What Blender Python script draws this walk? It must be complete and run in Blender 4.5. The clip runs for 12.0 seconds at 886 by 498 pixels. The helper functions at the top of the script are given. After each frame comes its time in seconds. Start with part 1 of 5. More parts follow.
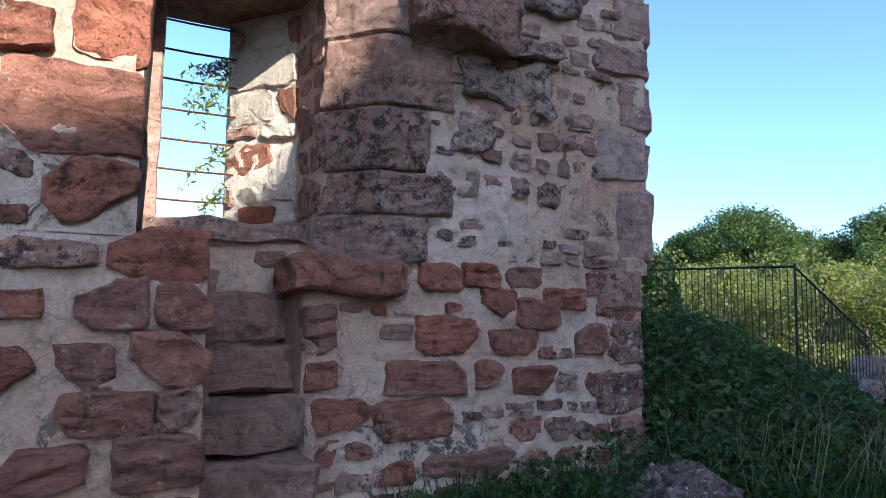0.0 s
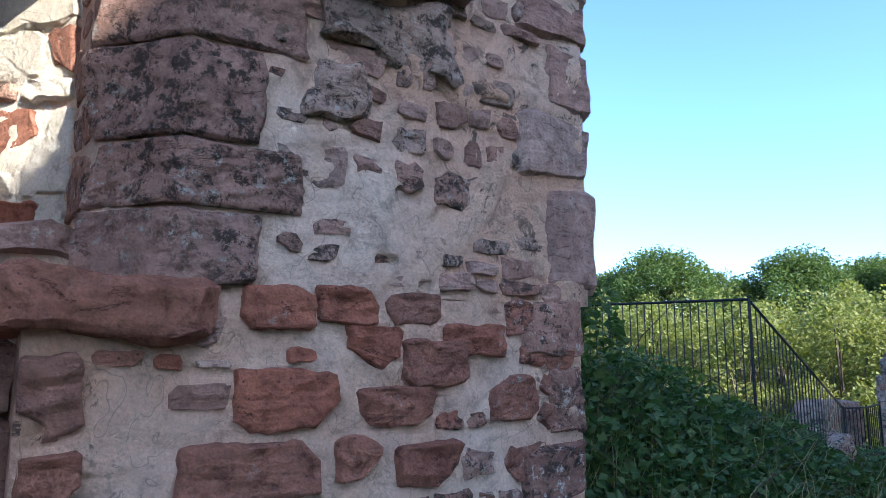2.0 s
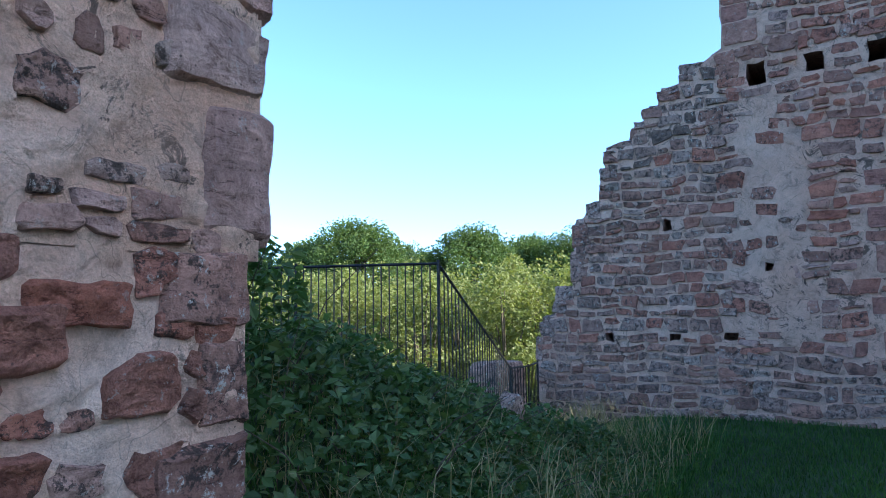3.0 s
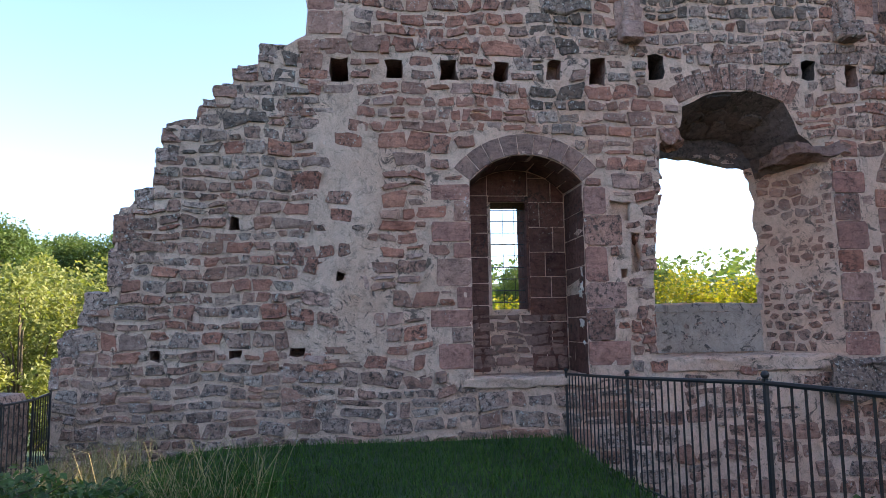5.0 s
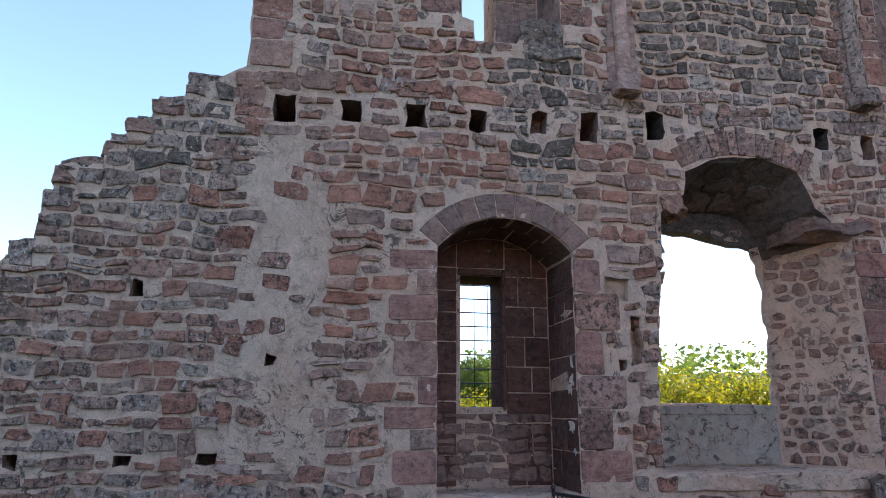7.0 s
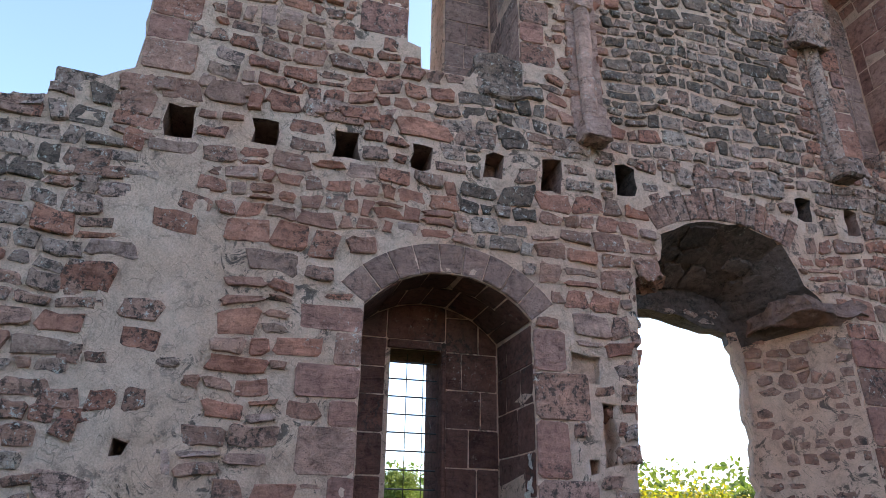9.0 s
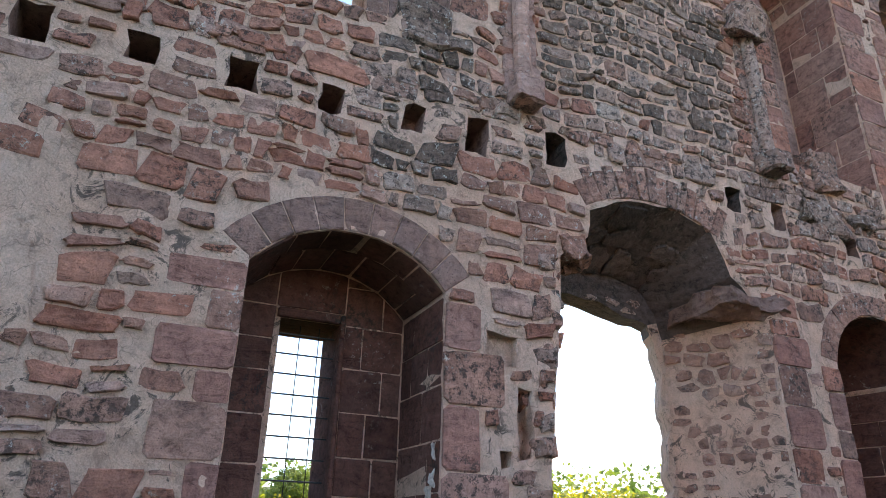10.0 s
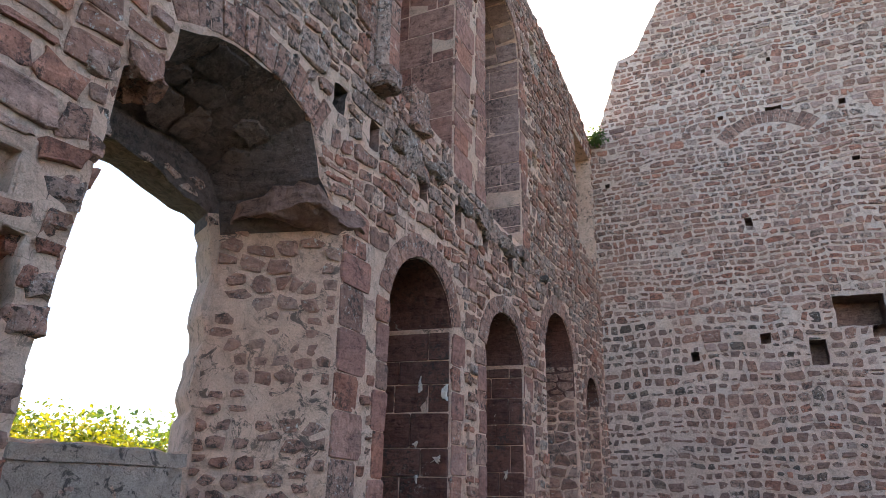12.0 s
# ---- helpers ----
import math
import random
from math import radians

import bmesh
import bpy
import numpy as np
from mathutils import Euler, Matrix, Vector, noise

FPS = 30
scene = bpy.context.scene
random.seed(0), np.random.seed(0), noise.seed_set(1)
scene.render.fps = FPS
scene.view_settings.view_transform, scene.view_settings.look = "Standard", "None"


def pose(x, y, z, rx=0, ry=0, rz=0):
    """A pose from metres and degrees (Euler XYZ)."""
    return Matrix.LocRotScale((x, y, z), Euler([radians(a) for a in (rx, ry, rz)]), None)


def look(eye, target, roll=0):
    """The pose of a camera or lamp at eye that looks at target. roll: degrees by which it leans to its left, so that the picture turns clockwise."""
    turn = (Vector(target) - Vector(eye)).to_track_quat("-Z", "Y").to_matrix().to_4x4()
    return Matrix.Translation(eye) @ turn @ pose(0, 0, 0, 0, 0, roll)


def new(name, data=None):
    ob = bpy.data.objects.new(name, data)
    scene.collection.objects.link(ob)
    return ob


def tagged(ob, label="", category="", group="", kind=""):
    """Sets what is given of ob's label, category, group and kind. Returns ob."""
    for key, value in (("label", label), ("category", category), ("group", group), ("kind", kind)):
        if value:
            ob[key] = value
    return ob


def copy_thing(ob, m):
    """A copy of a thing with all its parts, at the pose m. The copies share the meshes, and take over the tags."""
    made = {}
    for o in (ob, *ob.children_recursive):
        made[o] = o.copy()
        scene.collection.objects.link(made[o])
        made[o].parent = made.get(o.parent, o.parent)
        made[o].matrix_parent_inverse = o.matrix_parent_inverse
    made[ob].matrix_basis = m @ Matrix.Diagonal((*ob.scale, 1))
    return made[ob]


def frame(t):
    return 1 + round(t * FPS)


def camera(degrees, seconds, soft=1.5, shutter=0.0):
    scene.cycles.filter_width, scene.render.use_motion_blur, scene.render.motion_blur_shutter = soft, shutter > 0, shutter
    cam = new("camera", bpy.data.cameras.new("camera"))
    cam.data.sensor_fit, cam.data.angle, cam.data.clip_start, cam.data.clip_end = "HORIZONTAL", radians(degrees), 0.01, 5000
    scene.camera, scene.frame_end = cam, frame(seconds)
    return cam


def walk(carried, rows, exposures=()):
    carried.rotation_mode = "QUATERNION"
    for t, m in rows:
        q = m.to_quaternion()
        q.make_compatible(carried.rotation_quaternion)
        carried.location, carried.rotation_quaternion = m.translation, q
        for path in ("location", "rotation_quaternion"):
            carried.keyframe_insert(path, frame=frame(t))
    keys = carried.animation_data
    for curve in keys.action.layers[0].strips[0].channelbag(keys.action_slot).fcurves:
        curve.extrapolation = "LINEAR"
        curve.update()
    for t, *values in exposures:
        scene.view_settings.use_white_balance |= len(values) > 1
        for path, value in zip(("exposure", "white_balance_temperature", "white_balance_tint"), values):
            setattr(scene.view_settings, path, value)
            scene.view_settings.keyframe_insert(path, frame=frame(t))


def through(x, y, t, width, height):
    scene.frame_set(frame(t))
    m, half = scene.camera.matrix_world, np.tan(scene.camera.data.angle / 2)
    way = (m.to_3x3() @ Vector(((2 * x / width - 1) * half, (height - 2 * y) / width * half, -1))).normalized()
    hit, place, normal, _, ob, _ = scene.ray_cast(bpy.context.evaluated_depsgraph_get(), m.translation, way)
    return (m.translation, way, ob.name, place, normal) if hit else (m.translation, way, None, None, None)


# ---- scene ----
cam = camera(66.9, 12.0, soft=0.5)
METRES, EYE, TILT, LEAN, TURN = 9.0, 1.5, 0.0, 0.0, -27.5
ROWS = [
    (0.0, 0.0, 0.0, 0.0, -0.07, 4.92, -0.76),
    (0.5, 0.0046, 0.0364, 0.0038, 5.55, 6.19, -0.16),
    (1.0, 0.011, 0.0702, 0.002, 8.53, 7.39, 0.69),
    (1.5, 0.0211, 0.1069, 0.0025, 4.28, 8.31, 0.41),
    (2.0, 0.033, 0.144, 0.0015, -6.41, 8.61, -0.08),
    (2.5, 0.0484, 0.1783, -0.002, -19.06, 7.58, 0.07),
    (3.0, 0.0685, 0.215, 0.0006, -31.82, 5.8, 0.83),
    (3.5, 0.0929, 0.249, 0.0026, -46.59, 4.97, 1.38),
    (5.5, 0.2308, 0.3467, 0.004, -70.45, 6.97, 0.4),
    (6.0, 0.2722, 0.3649, 0.0043, -71.49, 8.24, -0.42),
    (6.5, 0.3123, 0.3816, 0.0095, -71.74, 10.17, 0.07),
    (7.0, 0.354, 0.3943, 0.0128, -72.22, 13.71, -0.22),
    (7.5, 0.3923, 0.4059, 0.0137, -74.02, 19.07, -1.0),
    (9.5, 0.5622, 0.4535, 0.0106, -81.23, 23.44, -1.22),
    (10.0, 0.6063, 0.4542, 0.0107, -86.88, 23.09, -1.34),
    (10.5, 0.6463, 0.4537, 0.0065, -96.18, 22.5, -1.5),
    (11.0, 0.6889, 0.4505, 0.0037, -107.24, 22.51, -1.62),
    (11.5, 0.7302, 0.4444, 0.0014, -117.35, 21.77, -1.48),
    (12.0, 0.7685, 0.4365, -0.0032, -127.29, 19.94, -1.05),
]
walk(cam, [(t, pose(0, 0, EYE, TILT, LEAN, TURN) @ pose(METRES * x, METRES * y, METRES * z, 90 + pitch, roll, yaw)) for t, x, y, z, yaw, pitch, roll in ROWS],
     [(0.0, 1.5, 5500, 7), (2.0, 1.9, 5450, 4), (2.7, 1.9, 5400, 3), (3.5, 1.88, 5400, 3), (5.5, 2.3, 7100, 11), (7.5, 2.08, 6900, 9), (9.5, 2.45, 7500, 10), (11.0, 2.65, 7600, 10), (12.0, 2.45, 7500, 9)])

# ---- world, sun ----
SUN_FROM = Vector((0.10, -1.0, 0.0)).normalized()
SUN_UP = 28.0
world = bpy.data.worlds.new("sky")
scene.world = world
world.use_nodes = True
wn = world.node_tree.nodes
sky = wn.new("ShaderNodeTexSky")
sky.sky_type, sky.sun_disc = "NISHITA", False
sky.sun_elevation = radians(SUN_UP)
sky.sun_rotation = math.atan2(SUN_FROM.x, SUN_FROM.y)
sky.air_density, sky.dust_density, sky.ozone_density = 0.7, 0.9, 2.6
world.node_tree.links.new(sky.outputs[0], wn["Background"].inputs[0])
wn["Background"].inputs[1].default_value = 0.15
sun = new("sun", bpy.data.lights.new("sun", "SUN"))
sun.data.energy, sun.data.angle, sun.data.color = 4.5, radians(0.5), (1.0, 0.83, 0.62)
sun.matrix_world = look(SUN_FROM * 60 + Vector((0, 0, 60 * math.tan(radians(SUN_UP)))), (0, 0, 0))


# ---- materials ----
def nodes_of(name):
    m = bpy.data.materials.new(name)
    m.use_nodes = True
    nt = m.node_tree
    return m, nt, nt.nodes["Principled BSDF"]


def add(nt, kind, **values):
    n = nt.nodes.new(kind)
    for k, v in values.items():
        n.inputs[k.replace("_", " ")].default_value = v
    return n


def noise_tex(nt, scale, detail=5.0, rough=0.6, coord=None, distortion=0.0):
    n = add(nt, "ShaderNodeTexNoise", Scale=scale, Detail=detail, Roughness=rough, Distortion=distortion)
    if coord:
        nt.links.new(coord, n.inputs["Vector"])
    return n


def ramp(nt, fac, stops):
    r = nt.nodes.new("ShaderNodeValToRGB")
    e = r.color_ramp.elements
    while len(e) < len(stops):
        e.new(0.5)
    for el, (p, c) in zip(e, stops):
        el.position, el.color = p, (*c, 1) if len(c) == 3 else c
    nt.links.new(fac, r.inputs[0])
    return r.outputs[0]


def mix(nt, fac, a, b, how="MIX"):
    n = nt.nodes.new("ShaderNodeMix")
    n.data_type, n.blend_type = "RGBA", how
    for sock, v in ((n.inputs[0], fac), (n.inputs[6], a), (n.inputs[7], b)):
        if isinstance(v, (int, float)):
            sock.default_value = v
        elif isinstance(v, tuple):
            sock.default_value = (*v, 1)
        else:
            nt.links.new(v, sock)
    return n.outputs[2]


def maths(nt, op, a, b=0.0):
    n = nt.nodes.new("ShaderNodeMath")
    n.operation = op
    for sock, v in zip(n.inputs, (a, b)):
        if isinstance(v, (int, float)):
            sock.default_value = v
        else:
            nt.links.new(v, sock)
    return n.outputs[0]


def chance(nt):
    """One random number for each piece, single or joined."""
    o, g = nt.nodes.new("ShaderNodeObjectInfo"), nt.nodes.new("ShaderNodeNewGeometry")
    return maths(nt, "FRACT", maths(nt, "ADD", o.outputs["Random"], g.outputs["Random Per Island"])), g.outputs["Position"]


def bump(nt, bsdf, heights):
    last = None
    for sock, strength, dist in heights:
        b = add(nt, "ShaderNodeBump", Strength=strength, Distance=dist)
        nt.links.new(sock, b.inputs["Height"])
        if last:
            nt.links.new(last, b.inputs["Normal"])
        last = b.outputs[0]
    nt.links.new(last, bsdf.inputs["Normal"])


def stone_material(name, colours, pale=0.3, dark=0.3, grain=1.0, layered=True):
    """Sandstone: each piece its own tone, mottling, bedding cracks, pits, pale lichen and dark crust."""
    m, nt, bsdf = nodes_of(name)
    rnd, here = chance(nt)
    base = ramp(nt, rnd, [(i / (len(colours) - 1), c) for i, c in enumerate(colours)])
    shift = nt.nodes.new("ShaderNodeVectorMath")
    shift.operation = "MULTIPLY_ADD"
    nt.links.new(rnd, shift.inputs[0])
    shift.inputs[1].default_value = (17.0, 29.0, 23.0)
    nt.links.new(here, shift.inputs[2])
    pos = shift.outputs[0]
    big = noise_tex(nt, 3.0, 4, 0.6, pos)
    mid = noise_tex(nt, 14, 8, 0.7, pos, 0.5)
    fine = noise_tex(nt, 85, 4, 0.6, pos)
    mp = nt.nodes.new("ShaderNodeMapping")
    mp.inputs["Scale"].default_value = (2.6, 2.6, 11)
    nt.links.new(pos, mp.inputs[0])
    bed = noise_tex(nt, 1.0, 7, 0.62, mp.outputs[0], 1.1)
    base = mix(nt, 0.6, base, ramp(nt, big.outputs[0], [(0.3, (0.66, 0.62, 0.62)), (0.7, (1.35, 1.3, 1.27))]), "MULTIPLY")
    base = mix(nt, 0.9, base, ramp(nt, mid.outputs[0], [(0.34, (0.5, 0.46, 0.45)), (0.47, (0.95, 0.95, 0.95)), (0.66, (1.3, 1.3, 1.28))]), "MULTIPLY")
    base = mix(nt, 0.4, base, ramp(nt, fine.outputs[0], [(0.34, (0.7, 0.7, 0.7)), (0.66, (1.25, 1.25, 1.25))]), "MULTIPLY")
    base = mix(nt, 0.7, base, ramp(nt, bed.outputs[0], [(0.3, (0.72, 0.68, 0.68)), (0.7, (1.25, 1.24, 1.22))]), "MULTIPLY")
    base = mix(nt, 0.85, base, ramp(nt, bed.outputs[0], [(0.362, (1, 1, 1)), (0.374, (0.12, 0.1, 0.1)), (0.386, (1, 1, 1))]), "MULTIPLY")
    pit = add(nt, "ShaderNodeTexVoronoi", Scale=34.0)
    nt.links.new(pos, pit.inputs["Vector"])
    hollow = maths(nt, "MULTIPLY", ramp(nt, pit.outputs["Distance"], [(0.1, (1, 1, 1)), (0.2, (0, 0, 0))]), ramp(nt, big.outputs[0], [(0.5, (0, 0, 0)), (0.58, (1, 1, 1))]))
    base = mix(nt, maths(nt, "MULTIPLY", hollow, 0.7), base, (0.05, 0.04, 0.038))
    spots2 = noise_tex(nt, 15, 9, 0.8, here, 0.15)
    region2 = noise_tex(nt, 0.9, 3, 0.6, here, 0.3)
    crust = maths(nt, "MULTIPLY", ramp(nt, spots2.outputs[0], [(0.51, (0, 0, 0)), (0.56, (1, 1, 1))]),
                  ramp(nt, region2.outputs[0], [(0.62 - 0.35 * dark, (0, 0, 0)), (0.72 - 0.35 * dark, (1, 1, 1))]))
    base = mix(nt, maths(nt, "MULTIPLY", crust, 0.88), base, (0.05, 0.042, 0.037))
    spots = noise_tex(nt, 20, 8, 0.78, here, 0.15)
    region = noise_tex(nt, 1.1, 3, 0.6, here)
    lich = maths(nt, "MULTIPLY", ramp(nt, spots.outputs[0], [(0.575, (0, 0, 0)), (0.61, (1, 1, 1))]),
                 ramp(nt, region.outputs[0], [(0.60 - 0.3 * pale, (0, 0, 0)), (0.74 - 0.3 * pale, (1, 1, 1))]))
    base = mix(nt, maths(nt, "MULTIPLY", lich, min(1.0, 0.55 + pale)), base, (0.52, 0.49, 0.43))
    nt.links.new(base, bsdf.inputs["Base Color"])
    bsdf.inputs["Roughness"].default_value = 0.93
    bsdf.inputs["Specular IOR Level"].default_value = 0.15
    heights = [(mid.outputs[0], 1.0, 0.035 * grain), (fine.outputs[0], 0.8, 0.006 * grain)]
    if layered:
        heights.insert(0, (bed.outputs[0], 0.9, 0.045 * grain))
    bump(nt, bsdf, heights)
    return m


def mortar_material(name, a, b, dark=0.2):
    """Lime mortar and rough render between the stones: broad tone, trowel marks, sand grain, cracks and grime."""
    m, nt, bsdf = nodes_of(name)
    g = nt.nodes.new("ShaderNodeNewGeometry")
    pos = g.outputs["Position"]
    big, mid, fine = noise_tex(nt, 0.9, 5, 0.6, pos), noise_tex(nt, 8, 8, 0.72, pos, 0.4), noise_tex(nt, 75, 5, 0.7, pos)
    base = mix(nt, ramp(nt, big.outputs[0], [(0.38, (0, 0, 0)), (0.62, (1, 1, 1))]), a, b)
    base = mix(nt, 0.6, base, ramp(nt, mid.outputs[0], [(0.33, (0.42, 0.37, 0.35)), (0.46, (0.94, 0.92, 0.9)), (0.66, (1.2, 1.2, 1.2))]), "MULTIPLY")
    base = mix(nt, 0.3, base, ramp(nt, fine.outputs[0], [(0.35, (0.55, 0.55, 0.55)), (0.65, (1.3, 1.3, 1.3))]), "MULTIPLY")
    crack = noise_tex(nt, 5, 7, 0.78, pos, 1.2)
    reg = noise_tex(nt, 0.7, 3, 0.6, pos)
    lines = noise_tex(nt, 3.4, 2.5, 0.5, pos, 0.5)
    base = mix(nt, 0.25 + 0.5 * dark, base, ramp(nt, lines.outputs[0], [(0.395, (1, 1, 1)), (0.399, (0.13, 0.11, 0.1)), (0.403, (1, 1, 1)), (0.598, (1, 1, 1)), (0.602, (0.16, 0.14, 0.13)), (0.606, (1, 1, 1))]), "MULTIPLY")
    f = maths(nt, "MULTIPLY", ramp(nt, crack.outputs[0], [(0.55, (0, 0, 0)), (0.59, (1, 1, 1))]), ramp(nt, reg.outputs[0], [(0.60 - 0.3 * dark, (0, 0, 0)), (0.70 - 0.3 * dark, (1, 1, 1))]))
    base = mix(nt, maths(nt, "MULTIPLY", f, 0.8), base, (0.06, 0.052, 0.048))
    nt.links.new(base, bsdf.inputs["Base Color"])
    bsdf.inputs["Roughness"].default_value = 0.95
    bsdf.inputs["Specular IOR Level"].default_value = 0.1
    bump(nt, bsdf, [(mid.outputs[0], 1.0, 0.075), (crack.outputs[0], 0.8, 0.04), (lines.outputs[0], 0.5, 0.03), (fine.outputs[0], 0.9, 0.008)])
    return m


def leaf_material(name, colours, through=0.45, rough=0.5):
    m, nt, bsdf = nodes_of(name)
    rnd, pos = chance(nt)
    c = ramp(nt, rnd, [(i / (len(colours) - 1), k) for i, k in enumerate(colours)])
    n = noise_tex(nt, 1.3, 3, 0.5, pos)
    c = mix(nt, 0.5, c, ramp(nt, n.outputs[0], [(0.3, (0.6, 0.6, 0.6)), (0.7, (1.4, 1.4, 1.3))]), "MULTIPLY")
    nt.links.new(c, bsdf.inputs["Base Color"])
    bsdf.inputs["Roughness"].default_value = rough
    bsdf.inputs["Specular IOR Level"].default_value = 0.3
    tr = nt.nodes.new("ShaderNodeBsdfTranslucent")
    nt.links.new(mix(nt, 1.0, c, (1.5, 1.5, 0.6), "MULTIPLY"), tr.inputs[0])
    ms = nt.nodes.new("ShaderNodeMixShader")
    ms.inputs[0].default_value = through
    nt.links.new(bsdf.outputs[0], ms.inputs[1])
    nt.links.new(tr.outputs[0], ms.inputs[2])
    nt.links.new(ms.outputs[0], nt.nodes["Material Output"].inputs[0])
    return m


def plain_material(name, colour, rough=0.7, metal=0.0, scale=20.0, depth=0.004, amount=0.4):
    m, nt, bsdf = nodes_of(name)
    g = nt.nodes.new("ShaderNodeNewGeometry")
    n, n2 = noise_tex(nt, scale, 6, 0.65, g.outputs["Position"]), noise_tex(nt, scale * 0.15, 4, 0.6, g.outputs["Position"])
    c = mix(nt, amount, colour, ramp(nt, n.outputs[0], [(0.3, (0.5, 0.5, 0.5)), (0.7, (1.5, 1.5, 1.5))]), "MULTIPLY")
    c = mix(nt, amount, c, ramp(nt, n2.outputs[0], [(0.3, (0.55, 0.55, 0.55)), (0.7, (1.4, 1.4, 1.4))]), "MULTIPLY")
    nt.links.new(c, bsdf.inputs["Base Color"])
    bsdf.inputs["Roughness"].default_value, bsdf.inputs["Metallic"].default_value = rough, metal
    bump(nt, bsdf, [(n.outputs[0], 0.6, depth)])
    return m


RED = [(0.302, 0.143, 0.105), (0.403, 0.189, 0.134), (0.361, 0.185, 0.139), (0.454, 0.218, 0.151), (0.328, 0.168, 0.126), (0.42, 0.244, 0.185), (0.361, 0.16, 0.113)]
BROWN = [(0.302, 0.172, 0.13), (0.378, 0.214, 0.16), (0.344, 0.214, 0.168), (0.42, 0.248, 0.189), (0.26, 0.151, 0.118), (0.395, 0.273, 0.218)]
GREY = [(0.302, 0.21, 0.172), (0.37, 0.269, 0.223), (0.412, 0.302, 0.248), (0.336, 0.21, 0.164), (0.437, 0.353, 0.294)]
PALE = [(0.403, 0.252, 0.202), (0.454, 0.307, 0.252), (0.386, 0.26, 0.218), (0.479, 0.353, 0.298)]
stone_red = stone_material("red_sandstone", RED, 0.4, 0.5)
stone_brown = stone_material("brown_sandstone", BROWN, 0.6, 0.58)
stone_grey = stone_material("lichened_sandstone", GREY, 1.05, 1.0)
stone_pale = stone_material("weathered_pink_sandstone", PALE, 0.4, 0.35)
stone_black = stone_material("black_crusted_stone", [(0.13, 0.1, 0.08), (0.22, 0.165, 0.135), (0.31, 0.225, 0.18)], 1.0, 1.1)
# near-black stone: soot, and deep shade put into the colour
stone_soot_shade = stone_material("soot_and_shade_dark_stone", [(0.06, 0.05, 0.046), (0.11, 0.088, 0.078), (0.16, 0.125, 0.11)], 0.05, 0.5)
# red ashlar with the niches' inner shade put into its colour
ashlar_shaded = stone_material("shade_darkened_red_sandstone", [(0.125, 0.06, 0.047), (0.155, 0.078, 0.062), (0.11, 0.056, 0.046), (0.175, 0.095, 0.076)], 0.15, 0.3, 0.9)
lime_white = mortar_material("white_lime_remnants", (0.74, 0.66, 0.56), (0.82, 0.76, 0.68), 0.2)
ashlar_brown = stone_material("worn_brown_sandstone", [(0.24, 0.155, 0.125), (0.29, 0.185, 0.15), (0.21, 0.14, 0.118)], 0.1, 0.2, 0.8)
stone_corner = stone_material("pitted_pink_sandstone", [(0.42, 0.265, 0.215), (0.47, 0.33, 0.275), (0.44, 0.28, 0.225), (0.50, 0.375, 0.32)], 0.7, 0.5, 2.2)
stone_near = stone_material("coarse_red_sandstone", RED + [(0.46, 0.19, 0.125), (0.40, 0.17, 0.115)], 0.3, 0.12, 2.0)
ashlar_red = stone_material("dressed_red_sandstone", [(0.29, 0.15, 0.12), (0.35, 0.19, 0.15), (0.26, 0.14, 0.115), (0.38, 0.235, 0.19)], 0.25, 0.25, 0.7)
ashlar_grey = stone_material("dressed_grey_pink_sandstone", [(0.30, 0.20, 0.17), (0.35, 0.25, 0.22), (0.27, 0.19, 0.165)], 0.4, 0.35, 0.6)
mortar = mortar_material("lime_mortar", (0.67, 0.45, 0.335), (0.74, 0.535, 0.415), 0.6)
mortar_pale = mortar_material("pale_mortar", (0.62, 0.46, 0.37), (0.70, 0.555, 0.465), 0.3)
mortar_near = mortar_material("coarse_pink_mortar", (0.72, 0.47, 0.335), (0.84, 0.66, 0.53), 0.4)
mortar_grey = mortar_material("grey_render", (0.44, 0.37, 0.31), (0.52, 0.43, 0.36), 0.75)
iron = plain_material("black_painted_iron", (0.018, 0.018, 0.02), 0.45, 0.3, 60, 0.001, 0.5)
rusty = plain_material("rusty_iron", (0.12, 0.05, 0.03), 0.75, 0.4, 50, 0.001, 0.6)
bark = plain_material("bark", (0.09, 0.07, 0.05), 0.95, 0.0, 12, 0.02, 0.6)
leaf_dark = leaf_material("dark_green_leaves", [(0.03, 0.065, 0.025), (0.05, 0.10, 0.035), (0.07, 0.13, 0.045), (0.10, 0.15, 0.06)], 0.35)
leaf_tree = leaf_material("tree_leaves", [(0.05, 0.09, 0.03), (0.08, 0.125, 0.045), (0.11, 0.15, 0.05)], 0.4)
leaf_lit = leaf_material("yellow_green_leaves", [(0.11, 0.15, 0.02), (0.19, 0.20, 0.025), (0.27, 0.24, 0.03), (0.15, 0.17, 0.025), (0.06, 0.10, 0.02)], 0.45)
leaf_willow = leaf_material("willow_leaves", [(0.12, 0.15, 0.05), (0.18, 0.20, 0.07), (0.22, 0.23, 0.10), (0.15, 0.18, 0.05)], 0.45)
grass_green = leaf_material("grass_blades", [(0.02, 0.055, 0.012), (0.035, 0.085, 0.016), (0.05, 0.115, 0.022), (0.08, 0.15, 0.035)], 0.35, 0.6)
straw = leaf_material("dry_grass", [(0.25, 0.2, 0.11), (0.34, 0.28, 0.16), (0.16, 0.16, 0.07)], 0.25, 0.8)


